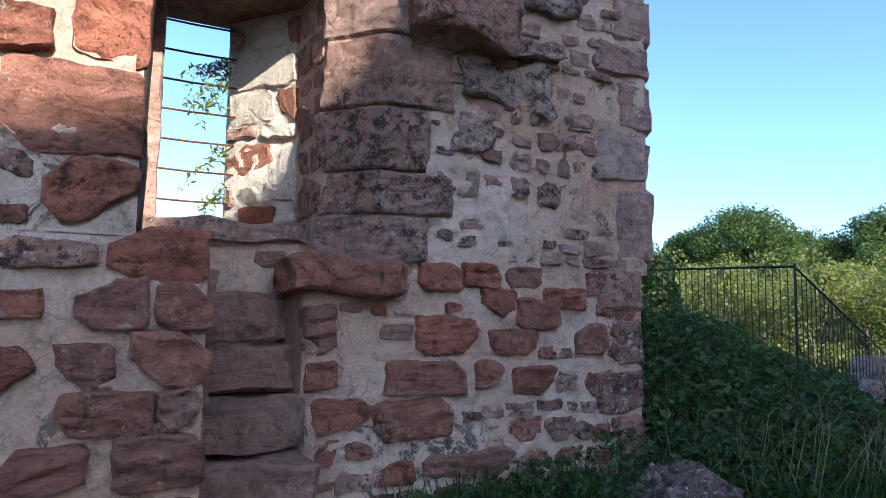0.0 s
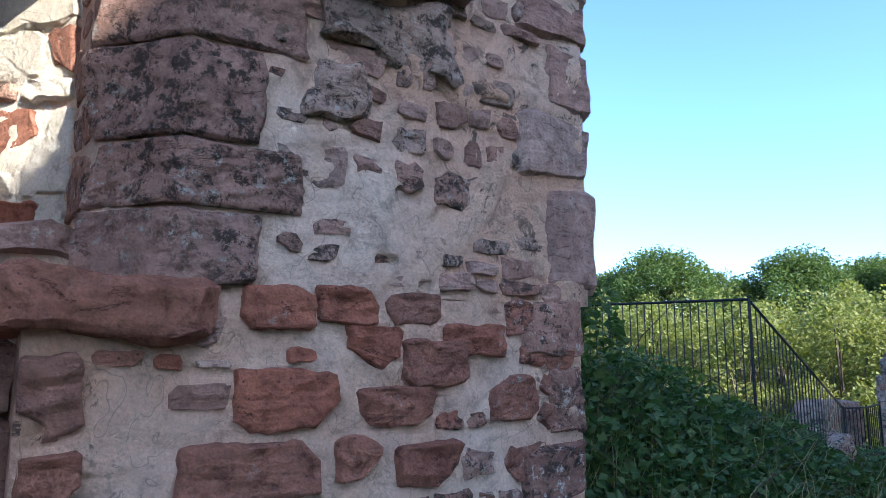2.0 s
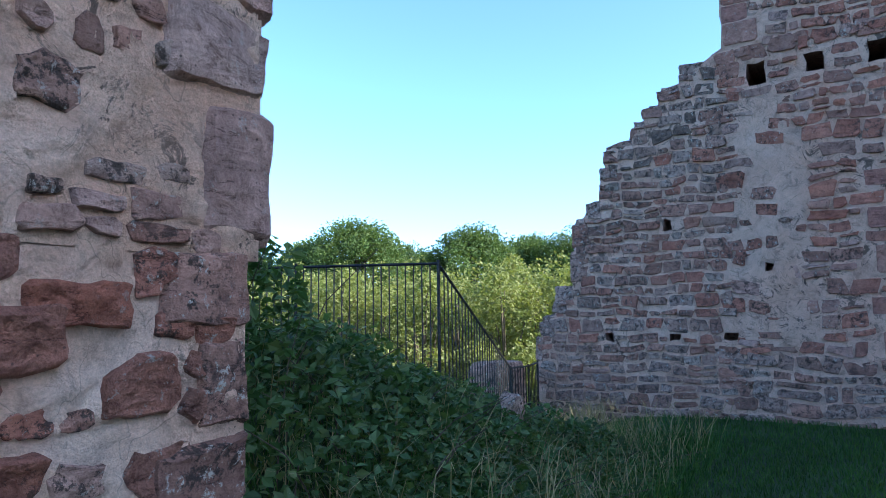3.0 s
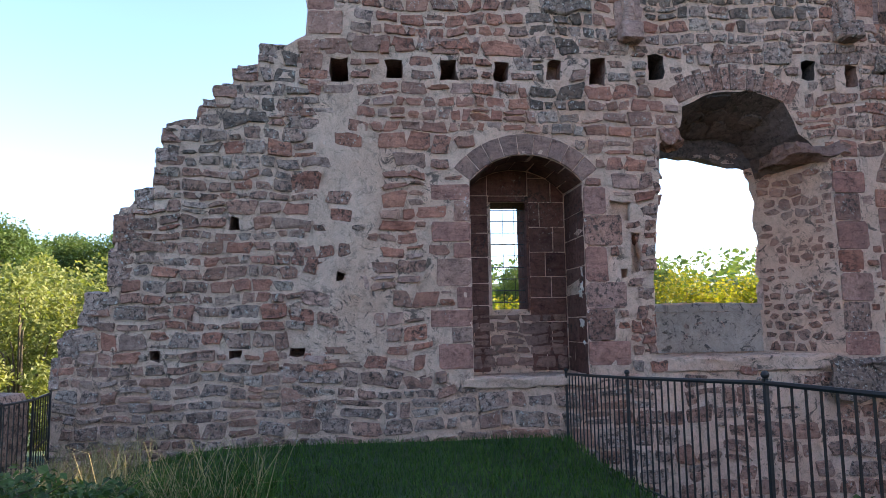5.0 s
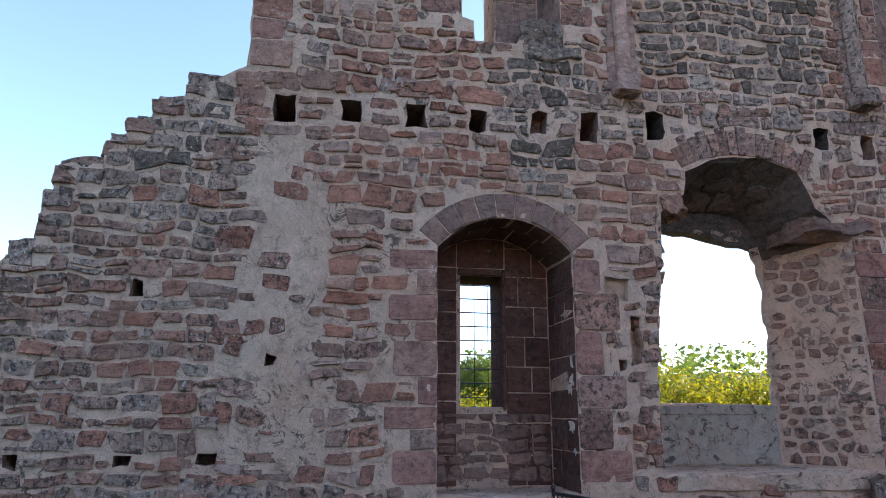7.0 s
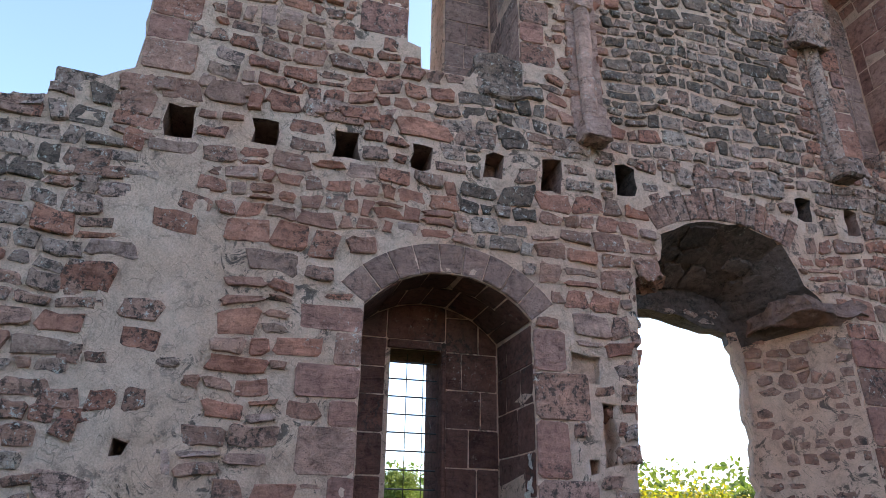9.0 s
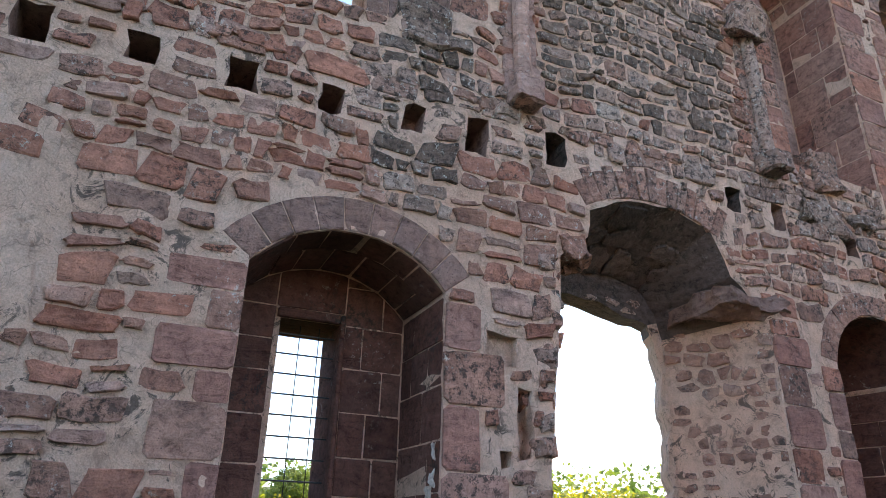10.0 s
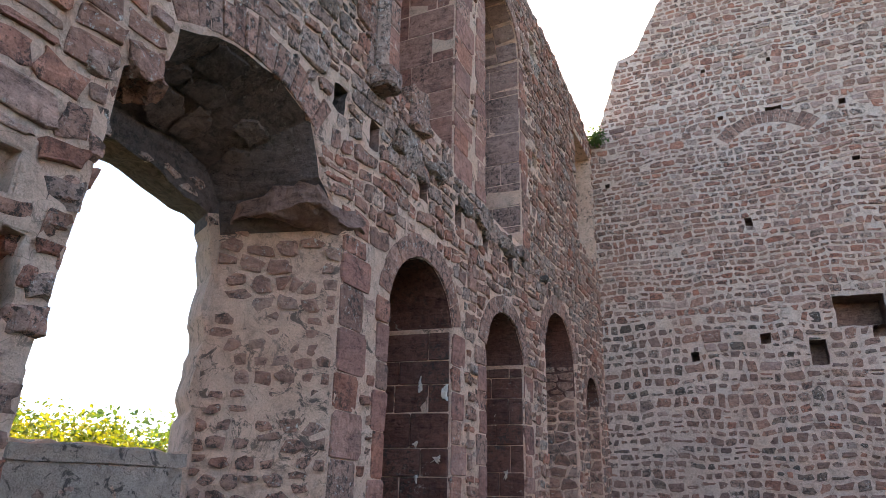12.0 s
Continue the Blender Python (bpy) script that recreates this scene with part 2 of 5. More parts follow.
def ground_material():
    m, nt, bsdf = nodes_of("grass_and_earth")
    g = nt.nodes.new("ShaderNodeNewGeometry")
    pos = g.outputs["Position"]
    a, b, c = noise_tex(nt, 0.5, 5, 0.6, pos), noise_tex(nt, 7, 6, 0.7, pos), noise_tex(nt, 90, 4, 0.7, pos)
    base = ramp(nt, b.outputs[0], [(0.3, (0.012, 0.032, 0.008)), (0.55, (0.03, 0.06, 0.016)), (0.75, (0.06, 0.08, 0.03))])
    base = mix(nt, 0.6, base, ramp(nt, a.outputs[0], [(0.3, (0.6, 0.6, 0.6)), (0.7, (1.3, 1.3, 1.2))]), "MULTIPLY")
    nt.links.new(base, bsdf.inputs["Base Color"])
    bsdf.inputs["Roughness"].default_value = 0.95
    bump(nt, bsdf, [(b.outputs[0], 0.8, 0.05), (c.outputs[0], 0.8, 0.02)])
    return m


ground_mat = ground_material()


# ---- building helpers ----
def mesh_object(name, verts, faces, material, parent=None, smooth=False, label=""):
    me = bpy.data.meshes.new(name)
    me.from_pydata([tuple(v) for v in verts], [], faces)
    if smooth:
        me.polygons.foreach_set("use_smooth", [True] * len(me.polygons))
    me.materials.append(material)
    ob = new(name, me)
    if parent:
        ob.parent = parent
    if label:
        ob["label"] = label
    return ob


def part(name, bm, material, parent=None, label="", smooth=False):
    me = bpy.data.meshes.new(name)
    bm.to_mesh(me)
    bm.free()
    if smooth:
        me.polygons.foreach_set("use_smooth", [True] * len(me.polygons))
    me.materials.append(material)
    ob = new(name, me)
    if parent:
        ob.parent = parent
    if label:
        ob["label"] = label
    return ob


def east(u, v, d):
    return (X_EAST + d, u, v)


def south(u, v, d):
    return (u, Y_SOUTH - d, v)


def north(u, v, d):
    return (u, Y_NORTH + d, v)


X_EAST, Y_SOUTH, Y_NORTH = 11.1, -14.7, 3.32


def inside(p, loop):
    x, y, hit = p[0], p[1], False
    for (x1, y1), (x2, y2) in zip(loop, loop[1:] + loop[:1]):
        if (y1 > y) != (y2 > y) and x < (x2 - x1) * (y - y1) / (y2 - y1) + x1:
            hit = not hit
    return hit


def rough(loop, step, amp, seed):
    """A loop with its sides cut into short pieces and knocked about."""
    r = random.Random(seed)
    out = []
    for (x1, y1), (x2, y2) in zip(loop, loop[1:] + loop[:1]):
        n = max(1, round(math.hypot(x2 - x1, y2 - y1) / step))
        for i in range(n):
            k = i / n
            out.append((x1 + (x2 - x1) * k + r.uniform(-amp, amp), y1 + (y2 - y1) * k + r.uniform(-amp, amp)))
    return out


def pair(front, back, step, amp, seed):
    """Two loops of one count, cut alike, for a splayed recess."""
    r = random.Random(seed)
    a, b = [], []
    n = len(front)
    for i in range(n):
        p, q, s, t = front[i], front[(i + 1) % n], back[i], back[(i + 1) % n]
        m = max(1, round(math.hypot(q[0] - p[0], q[1] - p[1]) / step))
        for j in range(m):
            k = j / m
            dx, dy = r.uniform(-amp, amp), r.uniform(-amp, amp)
            a.append((p[0] + (q[0] - p[0]) * k + dx, p[1] + (q[1] - p[1]) * k + dy))
            b.append((s[0] + (t[0] - s[0]) * k + dx, s[1] + (t[1] - s[1]) * k + dy))
    return a, b


def arch_loop(u0, u1, base, spring, crown, n=10):
    """A niche's outline: upright sides and a segment or half round above."""
    c, w = (u0 + u1) / 2, abs(u1 - u0) / 2
    rise = crown - spring
    rad = (w * w + rise * rise) / (2 * rise)
    top = []
    a = math.asin(min(1.0, w / rad))
    if rise > w:
        a = math.pi - a
    for i in range(n + 1):
        k = -a + 2 * a * i / n
        top.append((c + rad * math.sin(k), crown - rad + rad * math.cos(k)))
    return [(c - w, base)] + top + [(c + w, base)]


def wall_body(name, place, outer, holes, thick, material):
    """A wall with real depth. A hole is (front loop, back loop, depth, through loop or None)."""
    bm = bmesh.new()

    def sheet(loops, depths):
        pts = [[Vector((u, v, 0)) for u, v in lp] for lp in loops]
        flat = [(u, v, d) for lp, d in zip(loops, depths) for u, v in lp]
        from mathutils import geometry
        vs = [bm.verts.new(place(*p)) for p in flat]
        for t in geometry.tessellate_polygon(pts):
            try:
                bm.faces.new([vs[i] for i in t])
            except ValueError:
                pass

    def strip(a, da, b, db):
        va, vb = [bm.verts.new(place(u, v, da)) for u, v in a], [bm.verts.new(place(u, v, db)) for u, v in b]
        for i in range(len(a)):
            j = (i + 1) % len(a)
            bm.faces.new((va[i], va[j], vb[j], vb[i]))

    sheet([outer] + [h[0] for h in holes], [0] * (1 + len(holes)))
    backs = []
    for front, back, depth, hole, *rest in holes:
        flare = rest[0] if rest else None
        strip(front, 0, back, depth)
        if hole is None and depth < thick:
            sheet([back], [depth])
        elif hole is None:
            backs.append(back)
        else:
            sheet([back, hole], [depth, depth])
            wide = flare(hole) if flare else hole
            strip(hole, depth, wide, thick)
            backs.append(wide)
    sheet([outer] + backs, [thick] * (1 + len(backs)))
    strip(outer, 0, outer, thick)
    bmesh.ops.remove_doubles(bm, verts=bm.verts, dist=0.0004)
    bmesh.ops.recalc_face_normals(bm, faces=bm.faces)
    return tagged(part(name, bm, material), kind="structure")


def stone_shape(poly, proud, r, deep=0.04, soft=0.009):
    """One stone: sides, a worn shoulder and a face with a raised middle, as (u, v, d)."""
    n = len(poly)
    cu, cv = sum(p[0] for p in poly) / n, sum(p[1] for p in poly) / n
    wu, wv = max(p[0] for p in poly) - min(p[0] for p in poly), max(p[1] for p in poly) - min(p[1] for p in poly)
    tu, tv = r.uniform(-0.6, 0.6) / wu, r.uniform(-0.3, 0.9) / wv
    verts = [(u, v, deep) for u, v in poly] + [(u, v, -proud * (0.6 + 0.6 * (tu * (u - cu) + tv * (v - cv)))) for u, v in poly]
    for u, v in poly:
        du, dv = u - cu, v - cv
        k = max(0.4, 1 - soft * r.uniform(0.5, 1.9) / max(0.02, math.hypot(du, dv)))
        verts.append((cu + du * k, cv + dv * k, -proud * (r.uniform(0.75, 1.15) + tu * (u - cu) + tv * (v - cv))))
    faces = []
    for i in range(n):
        j = (i + 1) % n
        faces += [(i, j, n + j, n + i), (n + i, n + j, 2 * n + j, 2 * n + i)]
    faces.append(tuple(range(2 * n, 3 * n)))
    return verts, faces


def worn_shape(poly, proud, r):
    """A large stone seen from near by: a broken rim and a face with bedding ridges and hollows."""
    n = len(poly)
    cu, cv = sum(p[0] for p in poly) / n, sum(p[1] for p in poly) / n
    s, tu, tv = r.uniform(0, 99), r.uniform(-0.12, 0.12), r.uniform(-0.05, 0.2)
    verts = [(u, v, 0.06) for u, v in poly]
    amp = 0.012 + 0.35 * proud
    for k, lift in ((1.0, 0.35), (0.965, 0.8), (0.88, 1.0), (0.7, 1.0), (0.45, 1.0), (0.2, 1.0)):
        for u, v in poly:
            x, y = cu + (u - cu) * k, cv + (v - cv) * k
            rel = noise.noise((x * 8, y * 26, s)) * 0.7 + noise.noise((x * 22, y * 40, s)) * 0.35
            verts.append((x, y, -proud * lift - (amp * rel * min(1.0, lift) + tu * (x - cu) + tv * (y - cv)) * (lift > 0.5)))
    verts.append((cu, cv, -proud))
    faces = []
    for q in range(6):
        for i in range(n):
            j = (i + 1) % n
            faces.append((q * n + i, q * n + j, (q + 1) * n + j, (q + 1) * n + i))
    faces += [(6 * n + i, 6 * n + (i + 1) % n, 7 * n) for i in range(n)]
    return verts, faces


def ragged(poly, r, amp, seg):
    """An outline with its sides cut into short pieces and gnawed by noise."""
    out, s = [], r.uniform(0, 99)
    for (x1, y1), (x2, y2) in zip(poly, poly[1:] + poly[:1]):
        n = max(1, round(math.hypot(x2 - x1, y2 - y1) / seg))
        for i in range(n):
            x, y = x1 + (x2 - x1) * i / n, y1 + (y2 - y1) * i / n
            out.append((x + amp * (noise.noise((x * 9, y * 9, s)) + r.uniform(-0.4, 0.4)), y + amp * (noise.noise((x * 9, y * 9, s + 7)) + r.uniform(-0.4, 0.4))))
    return out


def broken_block(u0, u1, v0, v1, r, amp=0.012, seg=0.035):
    """The outline of a large broken stone: slanting sides, a corner or two knocked off, ragged all round."""
    w, h = u1 - u0, v1 - v0
    m = min(w, h)
    out = []
    for x, y, sx, sy, first in ((u0, v0, 1, 1, 0), (u1, v0, -1, 1, 1), (u1, v1, -1, -1, 0), (u0, v1, 1, -1, 1)):
        cut = m * (r.uniform(0.2, 0.45) if r.random() < 0.48 else r.uniform(0.03, 0.13))
        x, y = x + sx * r.uniform(0, 0.07) * w, y + sy * r.uniform(0, 0.1) * h
        a, b = (x, y + sy * cut * r.uniform(0.6, 1.2)), (x + sx * cut * r.uniform(0.8, 1.6), y)
        out += [a, b] if first == 0 else [b, a]
    return ragged(out, r, amp, seg)


def block_poly(u0, u1, v0, v1, r, cut, jit):
    """The outline of a hewn stone: a quad with knocked-off corners."""
    w, h = u1 - u0, v1 - v0
    m = min(w, h)
    out = []
    for (x, y, sx, sy, first) in ((u0, v0, 1, 1, 0), (u1, v0, -1, 1, 1), (u1, v1, -1, -1, 0), (u0, v1, 1, -1, 1)):
        c1, c2 = m * r.uniform(0.3, 1) * cut, m * r.uniform(0.3, 1) * cut
        a, b = (x, y + sy * c1), (x + sx * c2, y)
        out += [a, b] if first == 0 else [b, a]
    return [(x + r.uniform(-jit, jit), y + r.uniform(-jit, jit)) for x, y in out]


def rough_block(u0, u1, v0, v1, r, amp=0.02, n=14):
    """A broken stone's outline: rounded, with ragged sides."""
    cu, cv, w, h = (u0 + u1) / 2, (v0 + v1) / 2, (u1 - u0) / 2, (v1 - v0) / 2
    out, s = [], r.uniform(0, 99)
    e = r.uniform(0.35, 0.6)
    for i in range(n):
        a = 2 * math.pi * (i + 0.5) / n
        c, d = math.cos(a), math.sin(a)
        x, y = math.copysign(abs(c) ** e, c) * w, math.copysign(abs(d) ** e, d) * h
        k = 1 + amp / min(w, h) * 0.9 * noise.noise((c * 1.7 + s, d * 1.7, s))
        out.append((cu + x * k + r.uniform(-0.3, 0.3) * amp, cv + y * k + r.uniform(-0.3, 0.3) * amp))
    return out


def coursed(u0, u1, v0, v1, r, hs, ws, gap, wave=0.05):
    """Coursed rubble: wavy beds, slanting joints, here and there two thin stones in one course."""
    out, v, row = [], v0, 0
    seed = r.uniform(0, 50)

    def bed(u, base):
        return base + wave * noise.noise((u * 0.8, base * 0.7, seed)) + 0.05 * noise.noise((u * 2.3, base * 2.5, seed + 9)) + 0.02 * noise.noise((u * 4.5, base * 9, seed))

    while v < v1:
        h = r.uniform(*hs)
        u = u0 - r.uniform(0, ws[1])
        lean = r.uniform(-0.02, 0.02)
        while u < u1:
            w = r.uniform(*ws) * (0.45 + 2.4 * h) * (1.4 if r.random() < 0.12 else 1.0)
            nxt = r.uniform(-0.028, 0.028)
            cells = [(0.0, 1.0)]
            if r.random() < 0.16 and h > 0.16:
                s = r.uniform(0.35, 0.65)
                cells = [(0.0, s), (s, 1.0)]
            for lo, hi in cells:
                g = gap * r.uniform(0.6, 1.5)
                trim, rise = r.uniform(-0.05, 0.16) * h * (r.random() < 0.5), r.uniform(-0.05, 0.16) * h * (r.random() < 0.5)
                a, b = u + g / 2, u + w - g / 2
                if b - a < 0.035:
                    continue
                top = lambda x: bed(x, v) * (1 - hi) + bed(x, v + h) * hi - g / 2 - trim
                low = lambda x: bed(x, v) * (1 - lo) + bed(x, v + h) * lo + g / 2 + rise
                if top((a + b) / 2) - low((a + b) / 2) < 0.03:
                    continue
                c = min(b - a, h) * 0.5
                k = [c * r.uniform(0.08, 0.42) for _ in range(8)]
                m = a + (b - a) * r.uniform(0.35, 0.65)
                p = [(a + lean, low(a) + k[0]), (a + k[1], low(a)), (m, low(m) + r.uniform(-0.006, 0.01)), (b - k[2], low(b)), (b - nxt * 0.5, low(b) + k[3]), (b + nxt, top(b) - k[4]), (b - k[5], top(b)), (m + 0.03 * r.uniform(-1, 1), top(m) + r.uniform(-0.01, 0.006)), (a + k[6], top(a)), (a - lean * 0.5, top(a) - k[7])]
                out.append(p)
            lean = nxt
            u += w
        v += h
        row += 1
    return out


def rounded(polys, r, amp=0.014, n=10):
    """The same stones worn: tilted beds, shortened ends and gnawed outlines."""
    out = []
    for p in polys:
        a, b, c, d = min(q[0] for q in p), max(q[0] for q in p), min(q[1] for q in p), max(q[1] for q in p)
        w, h, cu = b - a, d - c, (a + b) / 2
        if n > 10:
            out.append(broken_block(a, b, c, d, r, min(amp, 0.14 * h), 0.035))
            continue
        lift, drop, left_in, right_in = r.uniform(-0.16, 0.06) * h, r.uniform(-0.06, 0.1) * h, r.uniform(0, 0.12) * h, r.uniform(0, 0.12) * h
        tip, sag = r.uniform(-0.16, 0.16) * h, r.uniform(-0.12, 0.12) * h
        lean = r.uniform(-0.2, 0.2) * h
        q = []
        for u, v in p:
            k, e = (v - c) / h, (u - cu) / w
            x = u + lean * (k - 0.5) - right_in * max(0, e) + left_in * max(0, -e)
            q.append((x, v + (lift * (r.random() < 0.6) + tip * e) * k * 0.8 + (drop + sag * e) * (1 - k) * 0.8))
        out.append(ragged(q, r, min(amp * 0.8, 0.09 * h), 0.13))
    return out


def clip(poly, px, py, nx, ny):
    """The part of a polygon on the inner side of a line."""
    out = []
    for (x1, y1), (x2, y2) in zip(poly, poly[1:] + poly[:1]):
        a, b = (x1 - px) * nx + (y1 - py) * ny, (x2 - px) * nx + (y2 - py) * ny
        if a <= 0:
            out.append((x1, y1))
        if a * b < 0:
            k = a / (a - b)
            out.append((x1 + (x2 - x1) * k, y1 + (y2 - y1) * k))
    return out


def courses(u0, u1, v0, v1, r, hs, ws, gap, warp=0.05, jumble=0.22):
    """Outlines of rubble stones in rough courses: cells round seeds set course by course."""
    rows, v = [], v0
    sq = (hs[0] + hs[1]) / (ws[0] + ws[1])
    while v < v1:
        h = r.uniform(*hs)
        u, row = u0 - r.uniform(0, ws[1]), []
        while u < u1 + ws[1]:
            w = r.uniform(*ws) * (1.3 if r.random() < 0.12 else 1.0)
            y = v + h / 2 + r.uniform(-jumble, jumble) * h
            if r.random() < 0.13:
                row += [((u + w / 2 + r.uniform(-0.1, 0.1) * w) * sq, y - h * 0.28), ((u + w / 2) * sq, y + h * 0.28)]
            else:
                row.append(((u + w / 2) * sq, y))
            u += w
        rows.append(row)
        v += h
    out, reach = [], hs[1] * 2.4
    for i, row in enumerate(rows):
        near_rows = rows[max(0, i - 2):i + 3]
        for x, y in row:
            cell = [(x - hs[1], y - hs[1]), (x + hs[1], y - hs[1]), (x + hs[1], y + hs[1]), (x - hs[1], y + hs[1])]
            for other in near_rows:
                for a, b in other:
                    if (a != x or b != y) and abs(a - x) < reach and abs(b - y) < reach and len(cell) > 2:
                        cell = clip(cell, (a + x) / 2, (b + y) / 2, a - x, b - y)
            if len(cell) < 3:
                continue
            cell = [(a / sq, b) for a, b in cell]
            cu, cv = sum(p[0] for p in cell) / len(cell), sum(p[1] for p in cell) / len(cell)
            w, h = max(p[0] for p in cell) - min(p[0] for p in cell), max(p[1] for p in cell) - min(p[1] for p in cell)
            g = gap * r.uniform(0.7, 1.6)
            if w < 2.2 * g or h < 2.2 * g:
                continue
            kx, ky = 1 - g / w, 1 - g / h
            cell = [(cu + (a - cu) * kx, cv + (b - cv) * ky) for a, b in cell]
            slim = [p for p, q in zip(cell, cell[1:] + cell[:1]) if math.hypot(p[0] - q[0], p[1] - q[1]) > 0.022]
            if len(slim) < 3:
                continue
            done, jit = [], min(0.012, 0.05 * h)
            for p, q in zip(slim, slim[1:] + slim[:1]):
                k = r.uniform(0.04, 0.22)
                for t in (k, 1 - r.uniform(0.04, 0.22)):
                    done.append((p[0] + (q[0] - p[0]) * t + r.uniform(-jit, jit), p[1] + (q[1] - p[1]) * t + r.uniform(-jit, jit)))
            out.append([(a, b + warp * noise.noise((a * 0.9, b * 0.7, v0))) for a, b in done])
    return out


def ashlar(u0, u1, v0, v1, r, hs, ws, gap=0.012):
    """Outlines of dressed blocks that fill a rectangle course by course."""
    out, v, odd = [], v0, 0
    while v < v1 - 0.03:
        h = r.uniform(*hs)
        if v + h > v1 - 0.1:
            h = v1 - v
        u = u0
        while u < u1 - 0.02:
            w = r.uniform(*ws)
            if u == u0 and odd:
                w *= 0.6
            if u + w > u1 - 0.12:
                w = u1 - u
            out.append(block_poly(u + gap / 2, u + w - gap / 2, v + gap / 2, v + h - gap / 2, r, 0.05, 0.004))
            u += w
        v += h
        odd = 1 - odd
    return out


def within(polys, u0, u1, v0, v1):
    """Stones cut to a rectangle."""
    out = []
    for p in polys:
        for x, y, nx, ny in ((u0, 0, -1, 0), (u1, 0, 1, 0), (0, v0, 0, -1), (0, v1, 0, 1)):
            p = clip(p, x, y, nx, ny) if len(p) > 2 else p
        if len(p) > 3 and max(q[0] for q in p) - min(q[0] for q in p) > 0.04 and max(q[1] for q in p) - min(q[1] for q in p) > 0.04:
            out.append(p)
    return out


def convex_cut(polys, loop):
    """Stones cut to a niche's outline."""
    out = []
    for p in polys:
        for (x1, y1), (x2, y2) in zip(loop, loop[1:] + loop[:1]):
            p = clip(p, x1, y1, y1 - y2, x2 - x1) if len(p) > 2 else p
        if len(p) > 3 and max(q[0] for q in p) - min(q[0] for q in p) > 0.03 and max(q[1] for q in p) - min(q[1] for q in p) > 0.03:
            out.append(p)
    return out


def inside_all(U, V, loop):
    hit = np.zeros(U.shape, bool)
    for (x1, y1), (x2, y2) in zip(loop, loop[1:] + loop[:1]):
        if y1 != y2:
            hit ^= ((y1 > V) != (y2 > V)) & (U < (x2 - x1) * (V - y1) / (y2 - y1) + x1)
    return hit


def skin(wall, place, outer, holes, step, amp, lift, material, seed, stones=()):
    """The uneven mortar bed: a fine sheet that swallows the edges of the stones here and there."""
    us, vs = [p[0] for p in outer], [p[1] for p in outer]
    U, V = np.meshgrid(np.arange(min(us), max(us) + step, step), np.arange(min(vs), max(vs) + step, step))
    ok = inside_all(U, V, outer)
    for h in holes:
        a, b, c, d = min(p[0] for p in h), max(p[0] for p in h), min(p[1] for p in h), max(p[1] for p in h)
        near = (U > a - step) & (U < b + step) & (V > c - step) & (V < d + step)
        if near.any():
            bad = np.zeros(U.shape, bool)
            bad[near] = inside_all(U[near], V[near], h)
            ok &= ~bad
    rows, cols = U.shape
    sunk = np.zeros(U.shape)
    u_lo, v_lo = U[0, 0], V[0, 0]
    for k, p in enumerate(stones):
        a, b, c = min(q[0] for q in p), max(q[0] for q in p), min(q[1] for q in p)
        if k % 3 == 0 or b - a < 0.07:
            continue
        i0, i1 = max(0, int((a + 0.1 * (b - a) - u_lo) / step) + 1), max(0, int((b - 0.1 * (b - a) - u_lo) / step) + 1)
        j0, j1 = max(0, int((c - 0.6 * step - v_lo) / step)), max(0, int((c + 0.02 - v_lo) / step) + 1)
        sunk[j0:j1, i0:i1] = 0.045
    verts = []
    for u, v, gone in zip(U.ravel(), V.ravel(), sunk.ravel()):
        n = noise.noise((u * 1.6, v * 1.6, seed + 3)) * 0.5 + noise.noise((u * 5, v * 5, seed)) * 0.55 + noise.noise((u * 14, v * 14, seed)) * 0.35 + noise.noise((u * 34, v * 34, seed)) * 0.2
        verts.append(place(u, v, -lift + amp * n + gone))
    k = np.arange(rows * cols).reshape(rows, cols)
    good = ok[:-1, :-1] & ok[1:, :-1] & ok[:-1, 1:] & ok[1:, 1:]
    quads = np.stack([k[:-1, :-1], k[:-1, 1:], k[1:, 1:], k[1:, :-1]], -1)[good]
    used, back = np.unique(quads, return_inverse=True)
    mesh_object("mortar_bed", [verts[i] for i in used], back.reshape(-1, 4).tolist(), material, wall, True)


def lay(wall, place, stones, material, r, proud, single=0, smooth=False, piece="stone", rest="rubble_stones", shape=stone_shape):
    """Puts stones on a wall: the first so many as objects of their own, the rest joined."""
    V, F = [], []
    for i, poly in enumerate(stones):
        vs, fs = shape(poly, r.uniform(*proud), r)
        if i < single:
            mesh_object(piece, [place(*p) for p in vs], fs, material, wall, smooth)
        else:
            o = len(V)
            V += [place(*p) for p in vs]
            F += [tuple(o + k for k in f) for f in fs]
    if V:
        tagged(mesh_object(rest, V, F, material, wall, smooth), kind="stuff")


def keep(stones, allowed, holes):
    """The stones that lie on the wall and clear of its openings."""
    boxes = [(min(p[0] for p in h), max(p[0] for p in h), min(p[1] for p in h), max(p[1] for p in h), h) for h in holes]
    def fits(p):
        a, b, c, d = min(q[0] for q in p), max(q[0] for q in p), min(q[1] for q in p), max(q[1] for q in p)
        pts = p + [((a + b) / 2, (c + d) / 2)]
        if any(x0 < b and x1 > a and y0 < d and y1 > c and (any(inside(q, h) for q in pts) or any(inside(q, p) for q in h)) for x0, x1, y0, y1, h in boxes):
            return False
        return all(inside(q, allowed) for q in pts[::2] + pts[-1:])

    out = []
    for p in stones:
        cu, cv = sum(q[0] for q in p) / len(p), sum(q[1] for q in p) / len(p)
        for k, du in ((1, 0), (0.72, 0), (0.6, 0.05), (0.6, -0.05), (0.45, 0)):
            q = p if k == 1 else [(cu + du + (x - cu) * k, cv + (y - cv) * max(k, 0.6)) for x, y in p]
            if fits(q):
                out.append(q)
                break
    return out


